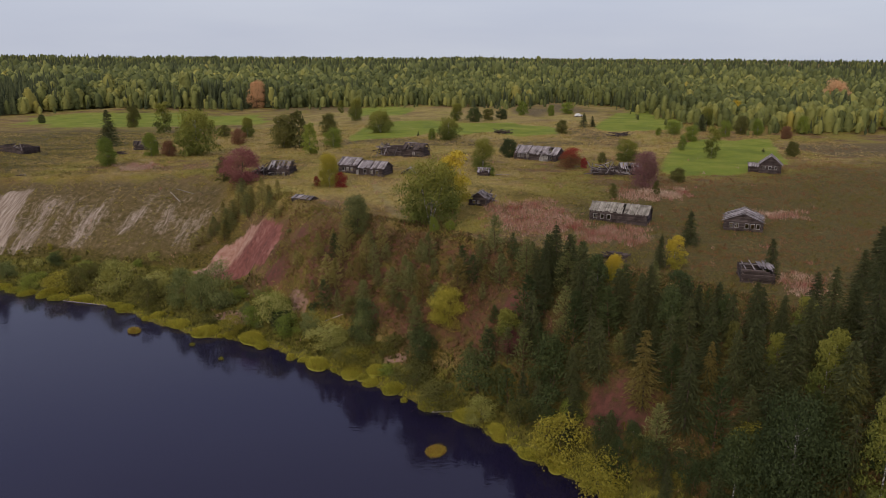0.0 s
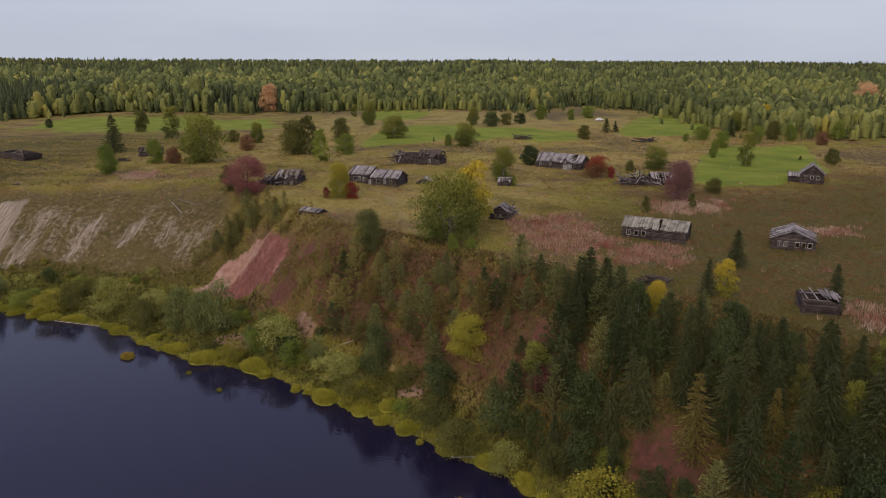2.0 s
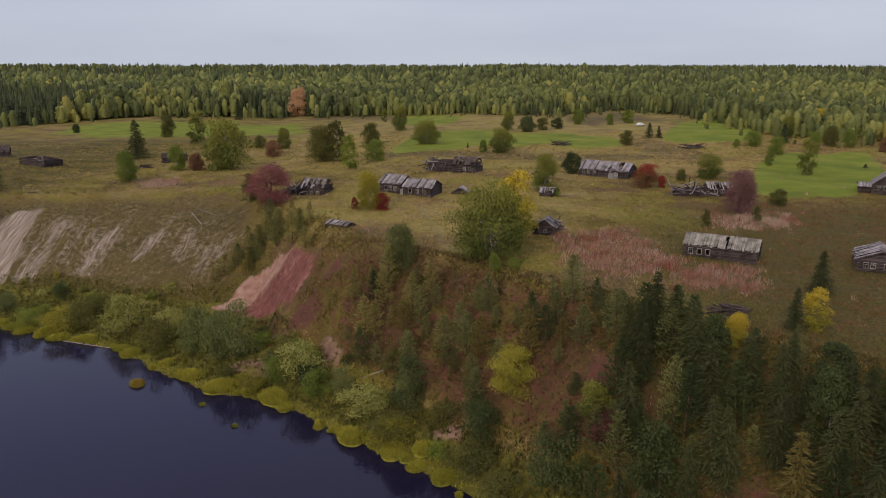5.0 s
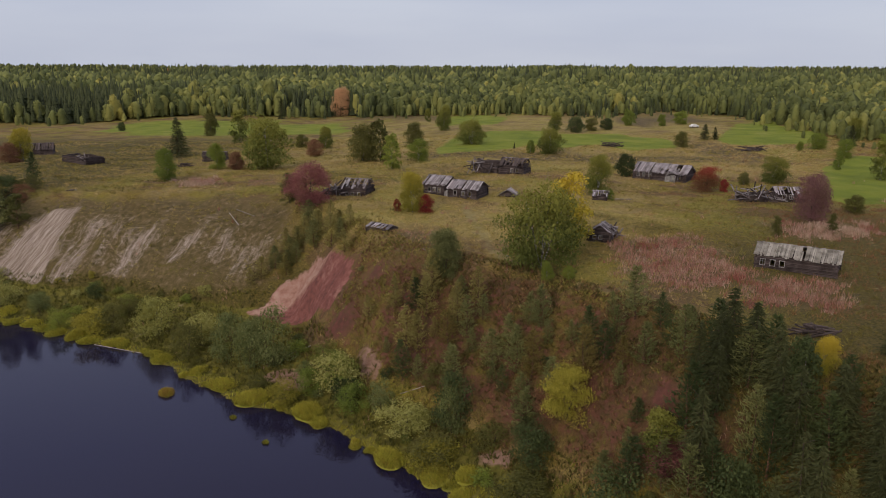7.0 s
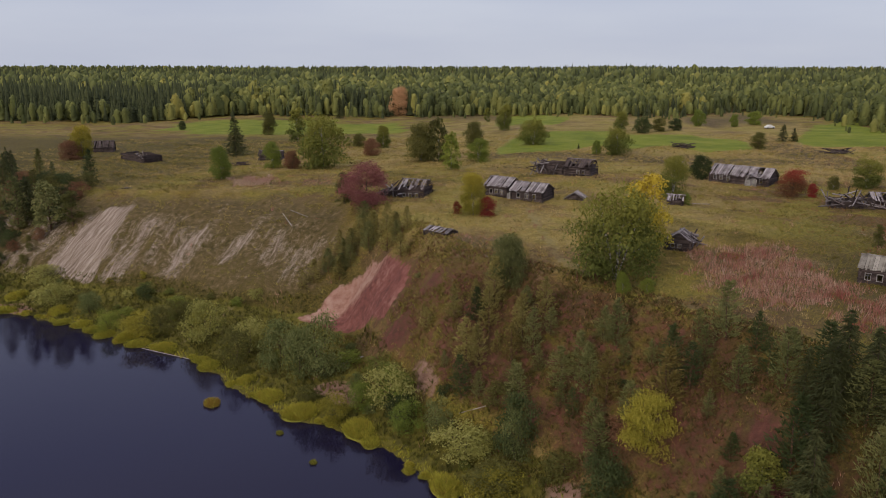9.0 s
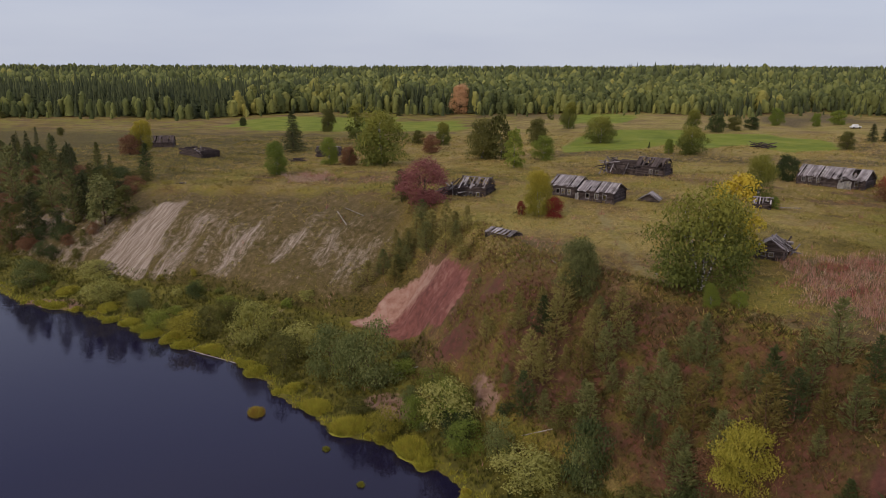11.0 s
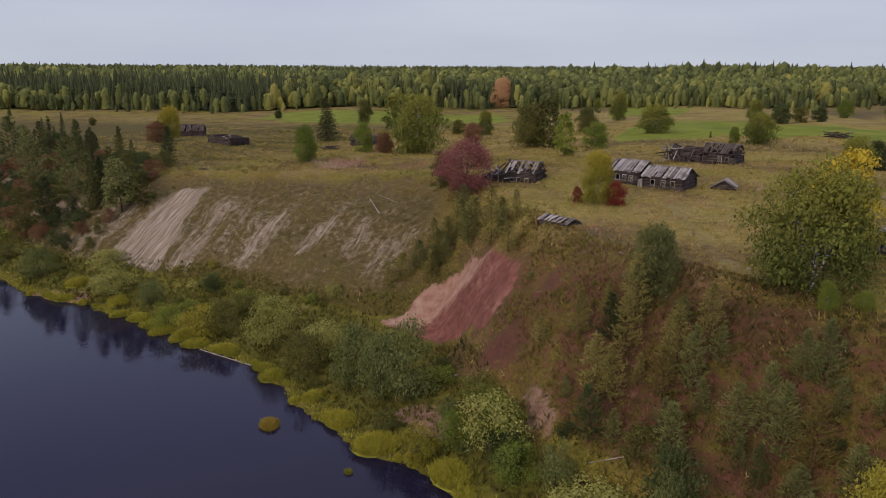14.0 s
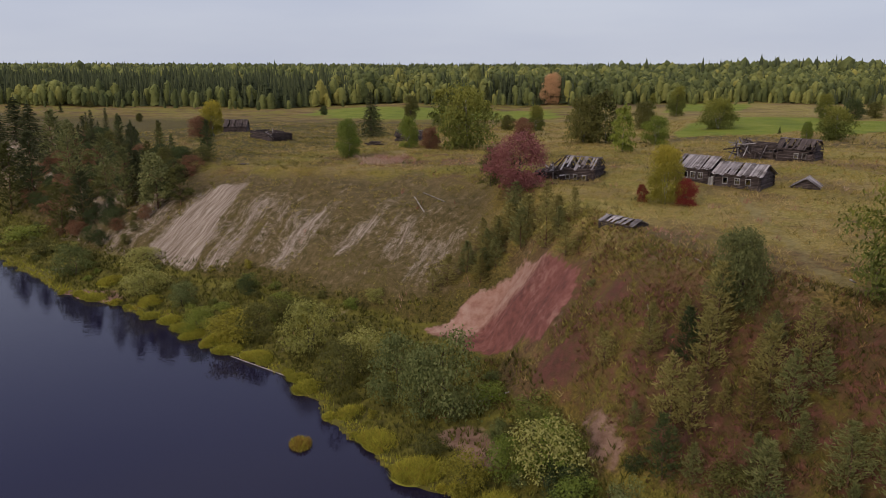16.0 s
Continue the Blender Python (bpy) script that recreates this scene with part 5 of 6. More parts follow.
shrub(-5.0, 115.9, 5.9, 5.9, M_DEEP, "deep green bush on the river bank", "alder_bush")
shrub(-4.6, 121.4, 2.7, 4.3, M_RUST, "rusty brown bush on the slope", "shrub")
shrub(-18.8, 131.2, 3.5, 5.7, M_OLIVE, "olive-green bush on the river bank", "alder_bush")
shrub(9.3, 107.5, 4.4, 4.2, M_WINE, "dark red fireweed bush on the slope", "shrub")
shrub(-11.1, 115.0, 2.2, 4.2, M_GREEN, "light green leafy bush on the bank", "alder_bush")
shrub(-10.3, 122.1, 2.7, 5.9, M_OLIVE, "olive-green bush on the river bank", "alder_bush")
shrub(-15.8, 125.1, 8.0, 6.5, M_DEEP, "deep green bush on the river bank", "alder_bush")
shrub(-22.4, 126.2, 4.2, 9.0, M_WILLOW, "pale silvery willow bush on the bank", "willow_bush")
shrub(-17.2, 120.2, 3.5, 7.6, M_OLIVE, "olive-green bush on the river bank", "alder_bush")
shrub(-5.5, 119.2, 4.2, 5.4, M_DEEP, "deep green bush on the river bank", "alder_bush")
shrub(4.0, 105.9, 7.0, 8.5, M_DEEP, "deep green bush on the river bank", "alder_bush")
shrub(-6.4, 111.1, 3.8, 8.5, M_OLIVE, "olive-green bush on the river bank", "alder_bush")
shrub(-2.4, 105.8, 3.9, 8.2, M_OLIVE, "olive-green bush on the river bank", "alder_bush")
shrub(4.2, 100.3, 4.4, 5.5, M_WILLOW, "pale silvery willow bush on the bank", "willow_bush")
shrub(9.6, 97.7, 4.5, 5.4, M_OLIVE, "olive-green bush on the river bank", "alder_bush")
shrub(13.8, 100.9, 8.8, 7.2, M_DEEP, "deep green bush on the river bank", "alder_bush")
shrub(13.1, 97.4, 5.6, 7.0, M_DEEP, "deep green bush on the river bank", "alder_bush")
shrub(14.2, 89.3, 7.2, 8.7, M_GOLD, "round yellowing alder bush", "alder_bush")
shrub(18.5, 83.5, 5.7, 8.2, M_GOLD, "round yellowing alder bush", "alder_bush")
shrub(9.7, 108.0, 3.4, 6.6, M_WINE, "dark red fireweed bush on the slope", "shrub")
shrub(20.1, 89.5, 4.4, 5.0, M_DEEP, "deep green bush on the river bank", "alder_bush")
shrub(25.2, 84.1, 4.4, 5.4, M_DEEP, "deep green bush on the river bank", "alder_bush")
shrub(28.7, 81.8, 4.3, 6.0, M_DEEP, "deep green bush on the river bank", "alder_bush")
shrub(34.4, 80.2, 4.5, 4.4, M_GOLD, "round yellowing alder bush", "alder_bush")
shrub(31.5, 79.4, 3.9, 5.8, M_DEEP, "deep green bush on the river bank", "alder_bush")
shrub(23.0, 86.5, 3.5, 3.8, M_OLIVE, "olive-green bush on the river bank", "alder_bush")
shrub(16.5, 96.2, 3.4, 4.1, M_GREEN, "light green leafy bush on the bank", "alder_bush")


def scattered():
    """The close growth of the slopes and the bank."""
    r = random.Random(11)
    kept = [(-1.4 + a, 119.3 + b) for a in (-2.5, 0.0, 2.5) for b in (-4.5, -2.0, 0.5)]

    def clear(x, y, gap):
        if any((x - a) ** 2 + (y - b) ** 2 < gap * gap for a, b in kept):
            return False
        kept.append((x, y))
        return True

    def bare(x, y):
        return max(float(inside(np.array(x), np.array(y), c)) for c in CLAYS[1:]) > -0.6 or float(inside(np.array(x), np.array(y), CLAYS[0])) > -2.2

    for _ in range(2600):
        x, y = r.uniform(6, 80), r.uniform(40, 118)
        ds, dt, dr = (float(side(np.array(x), np.array(y), c)) for c in (SHORE, TOE, RIM))
        if ds > 2 and dr < -3 + 0.6 * max(0, x - 44) and not bare(x, y) and (x > 11 or r.random() < (x - 3) / 12) and clear(x, y, 2.5):
            h = (r.uniform(5.5, 10.0) if dt > 0 else r.uniform(4, 7)) * (1.0 if dr < -5 or x > 52 else 0.7)
            which = r.random()
            if which < 0.48:
                spruce(x, y, h, h * r.uniform(0.45, 0.62), "dark spruce in the close growth of the slope", group="spruces on the slope")
            elif which < 0.84:
                pine(x, y, h, h * r.uniform(0.5, 0.66), "dark green pine in the close growth of the slope", leaf=M_DEEP if r.random() < 0.6 else M_PINE, group="pines in the close growth")
            else:
                tree(x, y, h * 0.8, h * r.uniform(0.4, 0.6), r.choice([M_DEEP, M_DEEP, M_OLIVE, M_BIRCH]), "green leafy tree among the spruces", group="trees on the slope")
    for _ in range(3400):
        x, y = r.uniform(-38, 26), r.uniform(92, 160)
        dt, dr = float(side(np.array(x), np.array(y), TOE)), float(side(np.array(x), np.array(y), RIM))
        if dt > 1.0 and dr < -6.0 - 2.5 * (x < -25) + 4.5 * (x > 4) and not bare(x, y) and clear(x, y, 2.45 - 0.25 * (x > -24)) and r.random() < 0.95 and (x > -27 or r.random() < (x + 36) / 12):
            h = r.uniform(3.0, 7.4) * (1 if x > -26 else 0.75)
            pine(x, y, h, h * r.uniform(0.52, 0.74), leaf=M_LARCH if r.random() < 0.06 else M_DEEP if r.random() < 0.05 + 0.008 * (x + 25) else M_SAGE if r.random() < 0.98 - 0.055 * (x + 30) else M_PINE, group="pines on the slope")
    spur = [(-63, 171.5), (-52, 181), (-41, 171), (-40.5, 165.8), (-48, 173.2), (-56, 173.4)]
    for _ in range(260):
        x, y = r.uniform(-63, -40), r.uniform(164, 181)
        if float(inside(np.array(x), np.array(y), spur)) > 0 and clear(x, y, 1.7):
            h = r.uniform(3.6, 6.4)
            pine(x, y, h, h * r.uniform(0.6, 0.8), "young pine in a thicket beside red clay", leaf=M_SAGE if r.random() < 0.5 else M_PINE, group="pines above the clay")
    for _ in range(1500):
        x, y = r.uniform(-40, 40), r.uniform(70, 165)
        dt, dr = float(side(np.array(x), np.array(y), TOE)), float(side(np.array(x), np.array(y), RIM))
        if dt > 0.5 and dr < -4.5 and not bare(x, y) and clear(x, y, 1.6) and r.random() < 0.28:
            h = r.uniform(0.8, 1.9)
            shrub(x, y, h, h * r.uniform(1.1, 1.8), r.choice([M_OLIVE, M_DEEP, M_RUST, M_PINE, M_DEEP]), "low olive brush on the bare slope", "brush", "brush on the slope")
    for _ in range(1100):
        x, y = r.uniform(-205, -131), r.uniform(178, 250)
        dt, dr = float(side(np.array(x), np.array(y), TOE)), float(side(np.array(x), np.array(y), RIM))
        if dt > 0.5 and dr < 2 and x + 0.3 * dr < -131 and clear(x, y, 2.0):
            h = r.uniform(1.4, 3.8)
            shrub(x, y, h, h * r.uniform(1.0, 1.6), r.choice([M_OLIVE, M_DEEP, M_RUST, M_DEEP]), "low olive brush under the bluff pines", "brush", "brush on the bluff")
    for _ in range(700):
        x = r.uniform(-215, -131)
        y = r.uniform(175, 262)
        dt, dr = float(side(np.array(x), np.array(y), TOE)), float(side(np.array(x), np.array(y), RIM))
        if dt > 3 and dr < 6 and x + 0.5 * dr < -131 and clear(x, y, 2.9):
            h = r.uniform(4.5, 9)
            if r.random() < 0.75:
                pine(x, y, h, h * r.uniform(0.4, 0.6), "dark bushy pine on the bluff", leaf=r.choice([M_SPRUCE, M_OLIVE, M_PINE, M_DEEP]), old=r.random() < 0.15, group="pines on the bluff")
            else:
                spruce(x, y, h, h * r.uniform(0.28, 0.38), "dark spruce on the bluff", group="spruces on the bluff")
    for _ in range(2600):
        x, y = r.uniform(-175, 24), r.uniform(78, 215)
        ds, dt = float(side(np.array(x), np.array(y), SHORE)), float(side(np.array(x), np.array(y), TOE))
        if ds > 3.2 and dt < 1.5 and not bare(x, y) and clear(x, y, 3.1) and r.random() < 0.7:
            h = r.uniform(1.1, 2.3) * (1.15 if ds > 6 else 0.7)
            shrub(x, y, h, h * r.uniform(1.1, 1.9), r.choice([M_WILLOW, M_GOLD, M_BIRCH, M_GREEN, M_DARKWILLOW, M_OLIVE]), "low green willow bush on the river bank", "willow_bush", "bushes on the bank")


scattered()
tree(-30.5, 44, 13.0, 6.0, M_BIRCH, "green birch on the near river bank")

# ---- grass, fireweed, sedge, driftwood ----
def blades(x, y, tall, wide, lean, r, each=2, z=None, loose=0.12):
    """Upright pointed blades on the ground, some at each place."""
    n = len(x) * each
    x, y, tall, wide = (np.repeat(v, each) for v in (x, y, tall, wide))
    z = height(x, y) if z is None else np.repeat(z, each)
    x, y = x + r.uniform(-loose, loose, n), y + r.uniform(-loose, loose, n)
    t, q = r.uniform(0, 6.283, n), r.uniform(0, 6.283, n)
    k = tall * r.uniform(0.6, 1.2, n)
    base = np.stack([x, y, z - 0.05], 1)
    u = np.stack([np.cos(t) * wide, np.sin(t) * wide, np.zeros(n)], 1)
    tip = base + np.stack([np.cos(q) * lean * k, np.sin(q) * lean * k, k], 1)
    v = np.stack([base - u, base + u, tip], 1).reshape(-1, 3)
    i = np.arange(n)[:, None] * 3
    return v, (i + [0, 1, 2]), each * 3


M_GRASS = tinted("meadow_grass", [(0.0, (0.066, 0.058, 0.016)), (0.13, (0.150, 0.130, 0.030)), (0.28, (0.280, 0.242, 0.056)), (0.5, (0.390, 0.285, 0.090)), (0.68, (0.500, 0.375, 0.170)), (0.84, (0.270, 0.150, 0.064)), (1.0, (0.150, 0.070, 0.042))], 0.20)
M_FIREWEED = tinted("faded_fireweed", [(0.0, (0.27, 0.080, 0.062)), (0.5, (0.40, 0.215, 0.160)), (1.0, (0.56, 0.42, 0.31))], 0.35)
M_SEDGE = tinted("yellow_green_sedge", [(0.0, (0.070, 0.070, 0.016)), (0.3, (0.150, 0.146, 0.026)), (0.75, (0.42, 0.395, 0.050)), (1.0, (0.30, 0.17, 0.04))], 0.3)


def meadow_grass():
    r = np.random.RandomState(21)
    n = 76000
    x, y = r.uniform(-215, 135, n), 78 + 270 * r.uniform(0, 1, n) ** 1.25
    dr, dt = side(x, y, RIM), side(x, y, TOE)
    slope = (dt > 0.5) & (dr <= 0)
    bare = 2.0 * (inside(x, y, CLAYS[0]) > -1.3) + patches(x, y, 0.8, *CLAYS[:2], CHALKS[0]) + 0.6 * patches(x, y, 1.5, *CLAYS[2:], *CHALKS[1:])
    lawn = patches(x, y, 2, *GREENS) + 0.8 * (np.abs(side(x, y, TRAIL)) < 0.9)
    tone = 0.38 + 0.32 * ripple(x, y, 17, 31) + 0.26 * ripple(x, y, 48, 32) + 0.24 * ease(x, 15, 60) + 0.11 * r.normal(size=n)
    pale = np.maximum(0.6 * ease(y, 215, 245) * ease(x, -125, -70) * (1 - ease(x, 60, 95)), 0.45 * (1 - ease(np.hypot((x + 18) / 42, (y - 186) / 38), 0.55, 1.15)))
    tone = tone * (1 - pale) + pale * (0.60 + 0.08 * r.normal(size=n))
    right = ease(x, 0, 40) * (1 - ease(y, 200, 250))
    tone = tone * (1 - right) + right * np.where(tone > 0.5, 0.91, 0.13)
    tone = np.where(slope, np.where((tone > 0.5) & (x > -50), np.where(x > -30, 0.94, tone * 0.5 + 0.42), np.where(x > -30, tone * 0.28, tone * 0.5 + 0.06)), tone)
    keep = (dt > 0.5) & (r.uniform(size=n) > bare) & (lawn < 0.4) & ((r.uniform(size=n) < 0.75 + 0.5 * ripple(x, y, 9, 33)) | slope) & (r.uniform(size=n) < np.where(slope & (x < -50), 0.7, 1))
    x, y, tone, slope = x[keep], y[keep], np.clip(tone[keep], 0, 1), slope[keep]
    far = 1 + 0.5 * ease(y, 170, 330)
    tall = (0.42 + 0.22 * ripple(x, y, 7, 34)).clip(0.2, 0.9) * r.uniform(0.6, 1.35, len(x)) * np.where(slope, 1.1, 1) * (1 - 0.35 * ease(y, 200, 300))
    v, q, k = blades(x, y, tall, 0.036 * far * r.uniform(0.6, 1.4, len(x)), 0.9, r, 9, loose=0.42)
    ob = sheet("meadow_grass", v, q, M_GRASS, [("tint", np.repeat(tone, k))])
    tagged(ob, "tall tangled olive and straw autumn grass", "grass", kind="stuff")


def weed_tufts():
    """Coarse standing weeds in drifts over the meadow and the chalk slope."""
    r = np.random.RandomState(61)
    n = 76000
    x, y = r.uniform(-170, 112, n), 92 + 250 * r.uniform(0, 1, n) ** 1.2
    dr, dt = side(x, y, RIM), side(x, y, TOE)
    lawn = patches(x, y, 2, *GREENS) + (np.abs(side(x, y, TRAIL)) < 1.0) + patches(x, y, 1, *CLAYS[:2], CHALKS[0]) + (inside(x, y, CLAYS[0]) > -1.5)
    drift = 0.45 + 0.45 * ripple(x, y, 12, 62) + 0.25 * ripple(x, y, 33, 63) + 0.25 * ease(x, 20, 60)
    keep = (dt > 1) & (dr > -2) & (lawn < 0.4) & (r.uniform(size=n) < drift)
    x, y, dr = x[keep], y[keep], dr[keep]
    tone = 0.32 + 0.30 * ripple(x, y, 21, 64) + 0.22 * ripple(x, y, 6, 65) + 0.22 * ease(x, 20, 60) + 0.13 * r.normal(size=len(x))
    right = ease(x, 0, 40) * (1 - ease(y, 200, 250))
    tone = tone * (1 - right) + right * np.where(tone > 0.5, 0.91, 0.13)
    far = 1 + 0.6 * ease(y, 150, 280)
    v, q, k = blades(x, y, 0.62 * r.uniform(0.5, 1.3, len(x)), 0.042 * far * r.uniform(0.6, 1.4, len(x)), 0.9, r, 4, loose=0.5)
    tagged(sheet("tall_weeds", v, q, M_GRASS, [("tint", np.repeat(np.clip(tone, 0, 1), k))]), "drifts of tall olive and rusty weeds in the meadow", "weeds", kind="stuff")


def slope_weeds():
    r = np.random.RandomState(27)
    n = 260000
    x, y = r.uniform(-54, 62, n), r.uniform(48, 172, n)
    ds, dt, dr = side(x, y, SHORE), side(x, y, TOE), side(x, y, RIM)
    bare = 2.0 * (inside(x, y, CLAYS[0]) > -1.3) + patches(x, y, 0.8, *CLAYS, *BARES)
    keep = (ds > 2.5) & (dr < 2.5) & (dt > -3) & (r.uniform(size=n) > bare) & (r.uniform(size=n) < 0.62 + 0.45 * ripple(x, y, 6, 45))
    x, y = x[keep], y[keep]
    # Olive and rust; eastwards the shade of the understory is put into the tone.
    tone = np.clip(0.17 + 0.09 * r.normal(size=len(x)) - 0.15 * ease(x, -28, -8) + 0.90 * (r.uniform(size=len(x)) < 0.28 + 0.25 * ripple(x, y, 11, 46)), 0, 1)
    v, q, k = blades(x, y, 0.45 * r.uniform(0.5, 1.4, len(x)), 0.040 * r.uniform(0.7, 1.6, len(x)), 0.8, r, 4)
    tagged(sheet("slope_weeds", v, q, M_GRASS, [("tint", np.repeat(tone, k))]), "rank olive and rusty weeds on the slope", "weeds", kind="stuff")


def fireweed():
    r = np.random.RandomState(22)
    n = 210000
    x, y = r.uniform(-105, 78, n), r.uniform(98, 232, n)
    p = patches(x, y, 4.0, *PINKS) + 0.4 * ripple(x, y, 7, 35) + 0.05
    keep = r.uniform(0.35, 1.2, n) < p
    x, y = x[keep], y[keep]
    tone = np.clip(0.5 + 0.3 * patches(x, y, 3, *PINKS[2:]) + 0.25 * ripple(x, y, 9, 36) + 0.2 * r.normal(size=len(x)) - 0.35 * (ripple(x, y, 14, 37) > 0.5), 0, 1)
    v, q, k = blades(x, y, 0.95 * r.uniform(0.6, 1.1, len(x)), 0.027 * r.uniform(0.7, 1.6, len(x)), 0.38, r, 4, loose=0.25)
    tagged(sheet("fireweed", v, q, M_FIREWEED, [("tint", np.repeat(tone, k))]), "dense stands of faded pink-brown fireweed", "weeds", kind="stuff")
    x, y = r.uniform(-85, -18, 16000), r.uniform(150, 222, 16000)
    keep = r.uniform(0.3, 1.2, 16000) < patches(x, y, 2.0, *PALES[:2]) * 0.8
    x, y = x[keep], y[keep]
    v, q, k = blades(x, y, np.full(len(x), 0.5), 0.05 * r.uniform(0.7, 1.4, len(x)), 0.9, r)
    tagged(sheet("pale_weeds", v, q, M_FIREWEED, [("tint", np.repeat(r.uniform(0.2, 0.7, len(x)), k))]), "pale dried weeds in the meadow", "weeds", kind="stuff")


def bank_growth():
    r = np.random.RandomState(23)
    n = 220000
    x, y = r.uniform(-215, 34, n), r.uniform(62, 250, n)
    ds, dt = waterline(x, y), side(x, y, TOE)
    keep = (ds > -0.1) & (dt < 1.5) & (inside(x, y, CLAYS[0]) < -1.0) & (r.uniform(size=n) < 0.55 + 0.6 * (ds < 3.5))
    x, y, ds = x[keep], y[keep], ds[keep]
    lobe = 1.0 + 1.5 * ripple(x, y, 8, 41)
    near = 1 - ease(ds, lobe, lobe + 1.6)
    tone = np.clip(0.13 + 0.55 * near + 0.18 * ripple(x, y, 5, 42) + 0.12 * r.normal(size=len(x)), 0, 0.86)
    tall = 0.35 + 0.45 * (1 - near) * r.uniform(0.4, 1.3, len(x)) + 0.15 * near
    v, q, k = blades(x, y, tall, 0.055 * r.uniform(0.7, 1.5, len(x)), 0.5, r, 4)
    tagged(sheet("bank_sedge", v, q, M_SEDGE, [("tint", np.repeat(tone, k))]), "yellow-green sedge and weeds along the water", "sedge", kind="stuff")


def tussock(x, y, size, tall, tone, label, seed):
    """A rounded mound of sedge blades over a low root clod."""
    r = np.random.RandomState(seed)
    n = int(420 * size)
    a, d = r.uniform(0, 6.283, n), np.sqrt(r.uniform(0, 1, n))
    px, py = np.cos(a) * d * size * r.uniform(0.8, 1.1, n), np.sin(a) * d * size * 0.72
    dome = tall * 0.55 * (1 - d * d)
    z = max(0.0, float(height(x, y)))
    v, q, k = blades(px, py, tall * 0.55 * r.uniform(0.6, 1.1, n), 0.05 * r.uniform(0.7, 1.4, n), 0.7, r, 3, dome)
    root = new("sedge_tussock")
    root.matrix_basis = pose(x, y, z - 0.05, 0, 0, r.uniform(0, 360))
    crown = sheet("blade_crown", v, q, M_SEDGE, [("tint", np.repeat(np.clip(tone + 0.12 * r.normal(size=n), 0, 1), k))])
    crown.parent = root
    t = np.arange(14) * 2 * np.pi / 14
    rim = np.stack([np.cos(t) * size * 1.0, np.sin(t) * size * 0.72, np.full(14, -0.3)], 1)
    mid = np.stack([np.cos(t) * size * 0.7, np.sin(t) * size * 0.5, np.full(14, tall * 0.28)], 1)
    i, j = np.arange(14), (np.arange(14) + 1) % 14
    tris = np.concatenate([np.stack([i, j, j + 14], 1), np.stack([i, j + 14, i + 14], 1), np.stack([i + 14, j + 14, np.full(14, 28)], 1)])
    clod = sheet("root_clod", np.concatenate([rim, mid, [(0, 0, tall * 0.5)]]), tris, M_SEDGE, [("tint", np.full(29, tone * 0.8))])
    clod.parent = root
    return tagged(root, label, "sedge", "tussocks at the shore")


def pole(name, a, b, rad, mat, label, lift=0.0):
    a, b = np.array([*a, max(0.0, float(height(*a))) + rad * 0.6 + lift]), np.array([*b, max(0.0, float(height(*b))) + rad * 0.6 + lift])
    mid = (a + b) / 2
    return tagged(part(name, (capped(a - mid, b - mid, rad, 7)), mat), label, "log"), mid


meadow_grass()
weed_tufts()
slope_weeds()
fireweed()
bank_growth()
for k, (x, y, size) in enumerate(((-53.9, 138.7, 2.6), (-47.2, 134.8, 3.0), (-42.7, 133.3, 1.0), (-37.5, 131.4, 3.0), (-23.4, 120.4, 2.5), (-28.6, 123.2, 0.9), (-60.0, 143.4, 1.9), (-12.8, 116.5, 1.9), (-8.5, 111.5, 1.2), (2.5, 102.8, 1.8), (6.5, 98.0, 1.6), (-89.2, 156.8, 2.3), (-110.9, 165.6, 2.6), (-124.5, 170.3, 2.6), (-80.4, 153.5, 2.1))):
    tussock(x, y, size, 0.45 + 0.3 * size, 0.70, "bright yellow-green sedge mound at the waterline", 50 + k)


def shore_mounds():
    """Sedge mounds in uneven lobes all along the water's edge."""
    r = random.Random(91)
    ends = [(a, b) for a, b in zip(SHORE[:-1], SHORE[1:]) if a[0] >= -150 and b[0] <= 34]
    seed = 300
    for a, b in ends:
        run = math.hypot(*(b - a))
        at = r.uniform(0, 2)
        while at < run:
            x, y = a + (b - a) * at / run
            d = float(waterline(np.array(x), np.array(y)))
            size = r.choice((0.5, 0.7, 0.9, 1.3, 1.7, 2.2))
            tussock(x + r.uniform(-0.4, 0.4) * size, y - d * 0.8 + 0.35 * size + r.uniform(-0.3, 0.5), size, 0.35 + 0.28 * size, r.uniform(0.52, 0.76), "yellow-green sedge mound at the waterline", seed)
            seed += 1
            at += size * r.uniform(1.0, 2.4) + r.choice((0.2, 0.8, 2.5))


